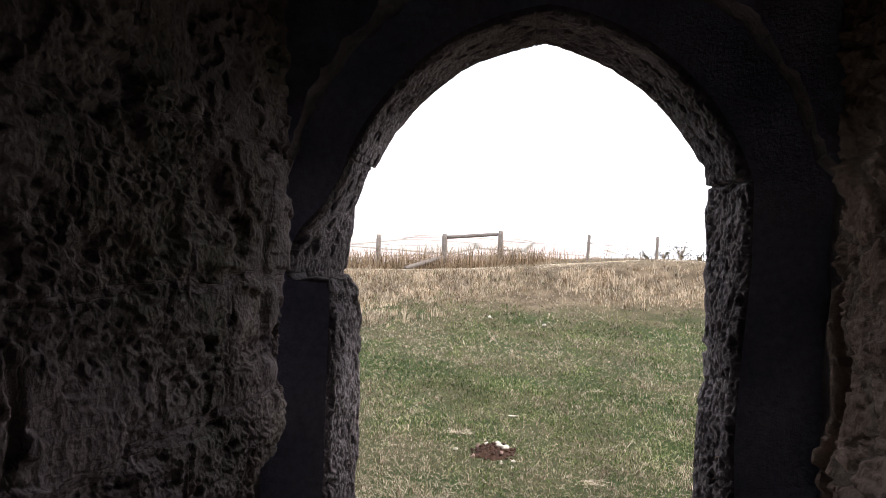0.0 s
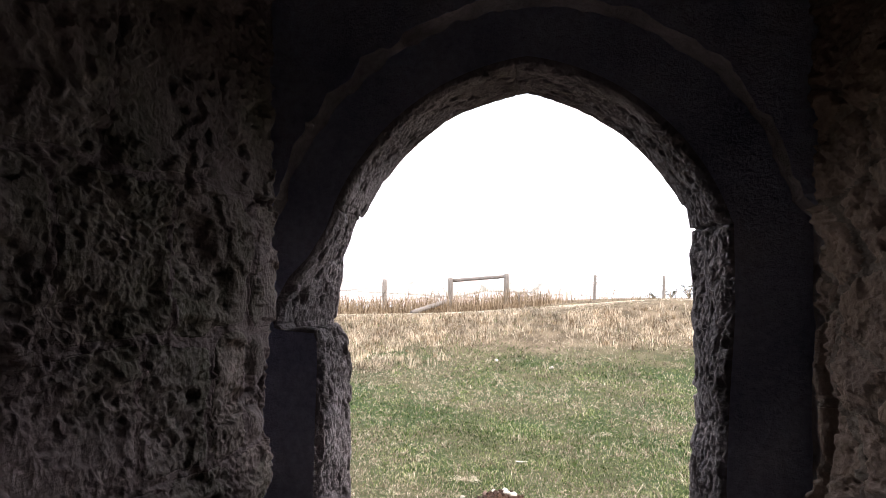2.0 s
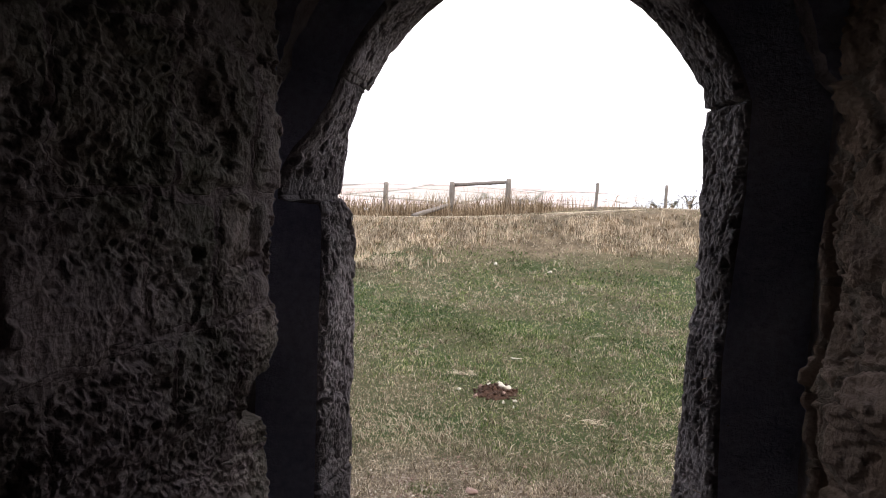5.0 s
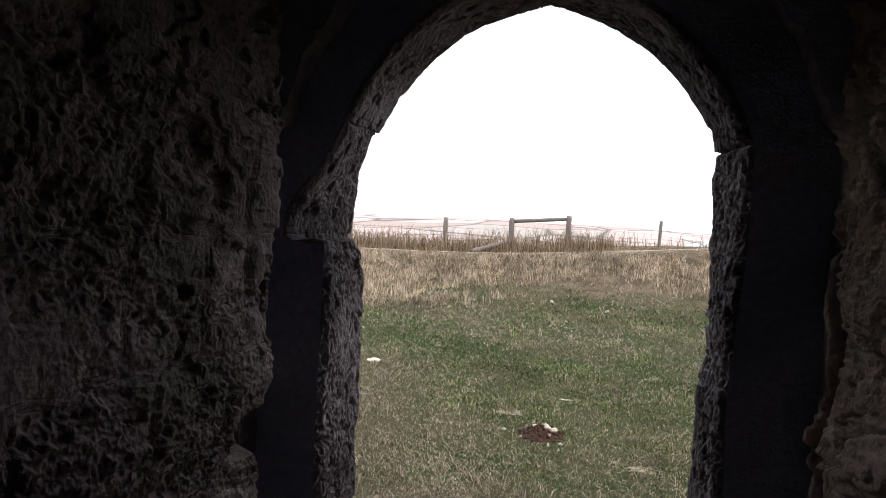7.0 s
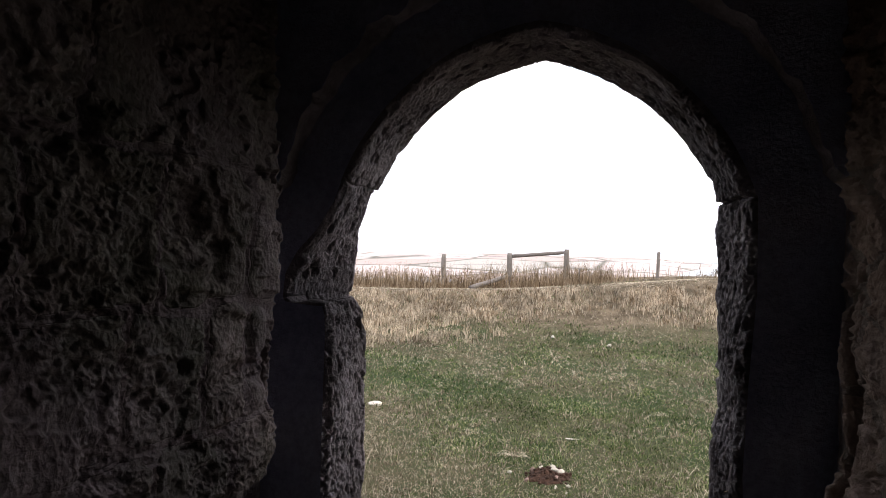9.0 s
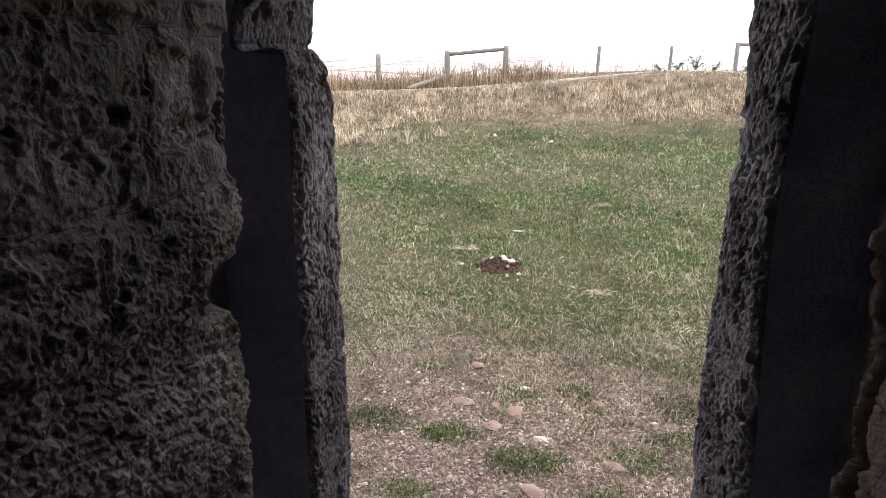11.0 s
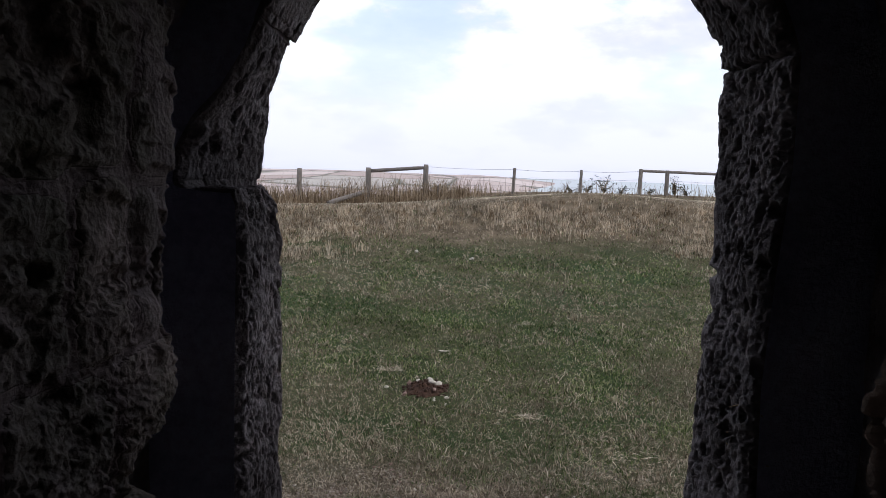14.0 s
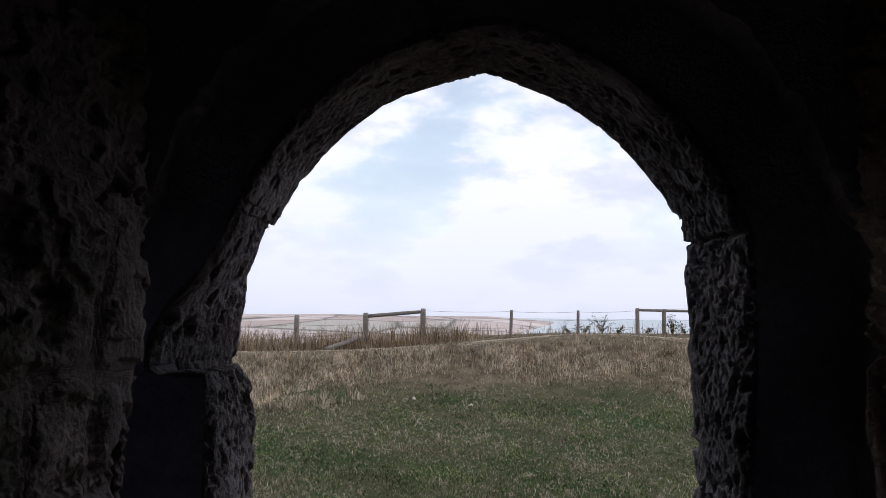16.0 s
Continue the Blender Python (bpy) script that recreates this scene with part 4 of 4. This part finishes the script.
def heap_z(px, py):
    """Height of the turned soil over the turf."""
    dx, dy = px - hx, py - hy
    a = math.atan2(dy, dx)
    r = math.hypot(dx / 0.185, dy / 0.165) / (0.86 + 0.3 * noise.noise(Vector((math.cos(a) * 1.7, math.sin(a) * 1.7, 5))) + 0.2 * noise.noise(Vector((math.cos(a) * 5, math.sin(a) * 5, 8))))
    if r > 1:
        return -0.02
    clod = abs(noise.noise(Vector((px * 34, py * 34, 0)))) + 0.6 * abs(noise.noise(Vector((px * 80, py * 80, 2))))
    return (0.022 + 0.055 * clod) * (1 - r**3)


bm = bmesh.new()
bmesh.ops.create_grid(bm, x_segments=60, y_segments=52, size=0.5)
for v in bm.verts:
    px, py = hx + v.co.x * 0.50, hy + v.co.y * 0.46
    v.co = Vector((px, py, float(ground_z(px, py)) + heap_z(px, py)))
heap = part("soil_mound", bm, M_SOIL)
tagged(heap, "low mound of dark reddish turned soil in the turf", "soil")
pick = random.Random(12)
for k_ in range(95):
    a, r = pick.uniform(0, 6.28), 0.17 * pick.uniform(0.1, 1.1)
    s_ = pick.uniform(0.012, 0.038)
    px, py = hx + r * math.cos(a), hy + r * math.sin(a) * 0.9
    clod = part("clod", rock_bm((s_, s_ * 0.9, s_ * 0.7), k_ * 0.9, 1, 0.4), M_SOIL, heap)
    clod.location = (px, py, float(ground_z(px, py)) + max(0.004, heap_z(px, py)) + s_ * 0.1)
    clod.rotation_euler[2] = a * 3
for i, (dx, dy, s_, mat) in enumerate(((-0.115, 0.075, 0.050, M_PINK), (-0.052, 0.082, 0.036, M_CHALK), (-0.010, 0.085, 0.036, M_CHALK), (0.022, 0.070, 0.052, M_CHALK), (0.052, 0.035, 0.056, M_CHALK), (0.085, 0.025, 0.050, M_CHALK),
                                       (-0.135, -0.115, 0.040, M_PINK), (0.075, -0.19, 0.032, M_CHALK), (0.157, -0.14, 0.028, M_CHALK), (-0.282, 0.03, 0.034, M_CHALK), (0.155, -0.27, 0.022, M_CHALK), (0.07, -0.06, 0.036, M_PINK))):
    px, py = hx + dx, hy + dy
    ob = part("stone", rock_bm((s_ * 1.1, s_ * 0.9, s_ * 0.75), i + 20.0, 3), mat)
    ob.matrix_world = pose(px, py, float(ground_z(px, py)) + max(0.0, heap_z(px, py)) + s_ * 0.16, 9 * math.sin(i), 8 * math.cos(i), 40 * i)
    tagged(ob, "white chalk stone on the dark soil mound" if mat is M_CHALK else "small pinkish stone on the dark soil mound", "stone", "stones on the soil mound")
loose_stone("stone", -2.154, 5.43, (0.15, 0.10, 0.05), M_CHALK, "pale flat stone lying in the grass", 41.0, "pale stones in the field")
loose_stone("stone", 0.123, 9.55, (0.07, 0.06, 0.05), M_CHALK, "small pale stone far out in the grass", 42.0, "pale stones in the field")
loose_stone("stone", -0.75, 9.9, (0.06, 0.06, 0.05), M_CHALK, "small pale stone far out in the grass", 43.0, "pale stones in the field")
loose_stone("stick", -0.155, 4.84, (0.13, 0.022, 0.012), M_CHALK, "bleached stick lying in the grass", 44.0, "sticks in the grass", 20)


def straw_mat(name, cx, cy, wx, wy, n, label):
    x, y = cx + wx * (RNG.random(n) - 0.5) * (0.5 + RNG.random(n)), cy + wy * (RNG.random(n) - 0.5)
    return blades(name, x, y, 0.020 + 0.012 * RNG.random(n), 0.0028 + 0 * x, 4.2 + 0 * x, M_BLEACHED, label, "straw", 0.8)


straw_mat("straw", -0.60, 4.30, 0.17, 0.12, 150, "flattened pale straw lying on the turf")
straw_mat("straw", 0.40, 3.45, 0.14, 0.09, 60, "flattened pale straw lying on the turf")
straw_mat("straw", 1.0, 2.90, 0.36, 0.18, 45, "flattened pale straw lying on the turf")
straw_mat("straw", 0.62, 5.9, 0.16, 0.12, 60, "flattened pale straw lying on the turf")

# ---------------------------------------------------------------- fence

FY = 17.7


def post_bm(w, h, seed, square=True):
    bm = bmesh.new()
    n, rings = 12, 9
    rows = []
    for r in range(rings + 1):
        z = h * r / rings
        row = []
        for k_ in range(n):
            a = 2 * math.pi * k_ / n
            q = (abs(math.cos(a)) ** 4 + abs(math.sin(a)) ** 4) ** -0.25 if square else 1.0
            q *= 1 + 0.05 * noise.noise(Vector((math.cos(a) * 2, math.sin(a) * 2, z * 2 + seed)))
            if r == rings:
                q *= 0.86
            row.append(bm.verts.new((w / 2 * q * math.cos(a), w / 2 * q * math.sin(a), z)))
        rows.append(row)
    for a_, b_ in zip(rows[:-1], rows[1:]):
        for k_ in range(n):
            bm.faces.new((a_[k_], a_[(k_ + 1) % n], b_[(k_ + 1) % n], b_[k_]))
    bm.faces.new(rows[-1])
    bm.faces.new(list(reversed(rows[0])))
    return bm


def rail_bm(a, b, w, seed):
    """A round rail between two points."""
    a, b = Vector(a), Vector(b)
    d = b - a
    bm = post_bm(w, d.length, seed, False)
    bmesh.ops.transform(bm, matrix=Matrix.Translation(a) @ d.to_track_quat("Z", "Y").to_matrix().to_4x4(), verts=bm.verts)
    return bm


def fence_post(x, top, w, label, seed, lean=0.0, y=FY):
    zb = float(ground_z(x, y)) - 0.12
    ob = part("fence_post", post_bm(w, top - zb, seed), M_WOOD)
    ob.matrix_world = pose(x, y, zb, 0, lean, 12 * math.sin(seed))
    return tagged(ob, label, "fence post", "fence posts")


for i, (x, top, w, lean, lab) in enumerate((
        (-7.4, 1.50, 0.13, 0.0, "thick weathered grey wooden fence post in tall grass"),
        (-4.515, 1.593, 0.14, 0.5, "thick weathered grey wooden fence post in tall grass"),
        (1.31, 1.795, 0.085, 2.0, "slim weathered fence post carrying wire"),
        (3.12, 1.805, 0.08, 1.0, "slim weathered fence post carrying wire"),
        (9.2, 1.95, 0.08, 0.0, "slim weathered fence post carrying wire"))):
    fence_post(x, top, w, lab, i + 1.0, lean)


def rail_frame(posts, rail, label, cat="fence rail", extra=None):
    """Two or more posts joined by a rail: one thing."""
    e = new("rail_fence")
    x0 = posts[0][0]
    zb0 = float(ground_z(x0, FY))
    e.location = (x0, FY, zb0)
    for i_, (x, top, w) in enumerate(posts):
        zb = float(ground_z(x, FY)) - 0.12
        p = part("post", post_bm(w, top - zb, i_ + x), M_WOOD, e)
        p.location = (x - x0, 0, zb - zb0)
    for a, b, w in rail:
        r_ = part("rail", rail_bm((a[0] - x0, 0, a[1] - zb0), (b[0] - x0, 0, b[1] - zb0), w, a[0]), M_WOOD, e)
    return tagged(e, label, cat)


gate = rail_frame([(-2.62, 1.672, 0.145), (-1.06, 1.806, 0.145)], [((-2.55, 1.585), (-1.13, 1.715), 0.10)], "weathered two-post wooden stile with one top rail", "stile")
brace = part("brace", rail_bm((-2.66 + 2.62, -0.10, 1.02 - gate.location.z), (-3.36 + 2.62, -1.75, 0.76 - gate.location.z), 0.12, 5.0), M_WOOD, gate, "fallen slanting log brace")
rail_frame([(4.72, 1.885, 0.10), (5.43, 1.868, 0.10), (7.9, 1.86, 0.10)], [((4.68, 1.835), (7.95, 1.80), 0.075)], "weathered wooden rail on three posts", "rail fence")


def wire(points, r, label):
    bm = bmesh.new()
    for a, b in zip(points[:-1], points[1:]):
        a, b = Vector(a), Vector(b)
        last = None
        for k_ in range(9):
            t_ = k_ / 8
            c = a.lerp(b, t_) - Vector((0, 0, 0.03 * 4 * t_ * (1 - t_)))
            row = [bm.verts.new(c + Vector((0, r * math.cos(q), r * math.sin(q)))) for q in (0, 2.09, 4.19)]
            if last:
                for j_ in range(3):
                    bm.faces.new((last[j_], last[(j_ + 1) % 3], row[(j_ + 1) % 3], row[j_]))
            last = row
    return tagged(part("fence_wire", bm, M_WIRE), label, "wire", "fence wires")


for dz in (0.04, 0.26, 0.48):
    wire([(-1.06, FY, 1.79 - dz), (1.31, FY, 1.795 - dz), (3.12, FY, 1.805 - dz), (4.72, FY, 1.86 - dz)], 0.004, "thin fence wire strung between posts")
    wire([(-7.4, FY, 1.49 - dz), (-4.515, FY, 1.585 - dz), (-2.62, FY, 1.63 - dz)], 0.004, "thin fence wire strung between posts")
wire([(5.43, FY, 1.6), (7.9, FY, 1.6), (9.2, FY, 1.62)], 0.004, "thin fence wire strung between posts")
fence_post(-0.72, 1.28, 0.07, "short broken wooden stake in the grass", 9.0, 3.0)

# ---------------------------------------------------------------- shrubs


def shrub(x, y, h, w, n, seed):
    r = random.Random(seed)
    e = new("shrub")
    zb = float(ground_z(x, y))
    e.location = (x, y, zb)
    bm = bmesh.new()
    lv = bmesh.new()
    for _ in range(n):
        a, t = r.uniform(0, 6.28), r.uniform(0.15, 1.0)
        tipv = Vector((math.cos(a) * w * t * 0.5, math.sin(a) * w * t * 0.3, h * r.uniform(0.55, 1.0) * (1.05 - 0.3 * t)))
        last = None
        for k_ in range(5):
            u_ = k_ / 4
            c = Vector((tipv.x * u_**1.5, tipv.y * u_**1.5, tipv.z * u_))
            rad = 0.012 * (1 - 0.8 * u_)
            row = [bm.verts.new(c + Vector((rad * math.cos(q), rad * math.sin(q), 0))) for q in (0, 2.09, 4.19)]
            if last:
                for j_ in range(3):
                    bm.faces.new((last[j_], last[(j_ + 1) % 3], row[(j_ + 1) % 3], row[j_]))
            last = row
            if k_ > 0:
                for _ in range(7):
                    d = Vector((r.uniform(-1, 1), r.uniform(-1, 1), r.uniform(-0.4, 1))).normalized()
                    s_ = Vector((r.uniform(-1, 1), r.uniform(-1, 1), r.uniform(-1, 1))).cross(d).normalized()
                    ln, wd = r.uniform(0.025, 0.06), r.uniform(0.005, 0.011)
                    c0 = c + d * 0.01
                    lv.faces.new([lv.verts.new(p_) for p_ in (c0, c0 + d * ln * 0.5 + s_ * wd, c0 + d * ln, c0 + d * ln * 0.5 - s_ * wd)])
    part("stem", bm, M_TALL, e)
    part("foliage", lv, M_WEED, e)
    return tagged(e, "dark leafy wild shrub beside the fence", "shrub", "shrubs along the fence")


for i, (x, y, h, w, n) in enumerate(((3.80, 17.9, 0.56, 0.8, 15), (3.4, 18.1, 0.30, 0.8, 9), (4.3, 18.1, 0.22, 0.9, 9), (5.72, 17.9, 0.54, 0.55, 13), (6.1, 18.1, 0.30, 0.5, 8), (2.95, 18.1, 0.2, 0.7, 7), (5.1, 18.2, 0.18, 0.7, 7))):
    shrub(x, y, h, w, n, 60 + i)

# ---------------------------------------------------------------- dry twigs caught on the jamb


def twig(points, r):
    bm = bmesh.new()
    last = None
    for c in points:
        c = Vector(c)
        row = [bm.verts.new(c + Vector((0, r * math.cos(q), r * math.sin(q)))) for q in (0, 1.57, 3.14, 4.71)]
        if last:
            for j_ in range(4):
                bm.faces.new((last[j_], last[(j_ + 1) % 4], row[(j_ + 1) % 4], row[j_]))
        last = row
    return tagged(part("twig", bm, M_TALL), "thin dry root hanging from the jamb", "twig", "dry roots on the jamb")


for z0, y0, dx, dz in ((1.215, 0.050, 0.030, 0.012), (1.200, 0.046, 0.036, -0.014), (1.045, 0.048, 0.030, 0.004), (1.255, 0.046, 0.022, 0.014)):
    twig([(0.338 + dx * t_, y0 + 0.04 * (1 - t_) - 0.02 * t_, z0 + dz * math.sin(t_ * 2.6)) for t_ in (0, 0.2, 0.4, 0.6, 0.8, 1.0)], 0.0009)
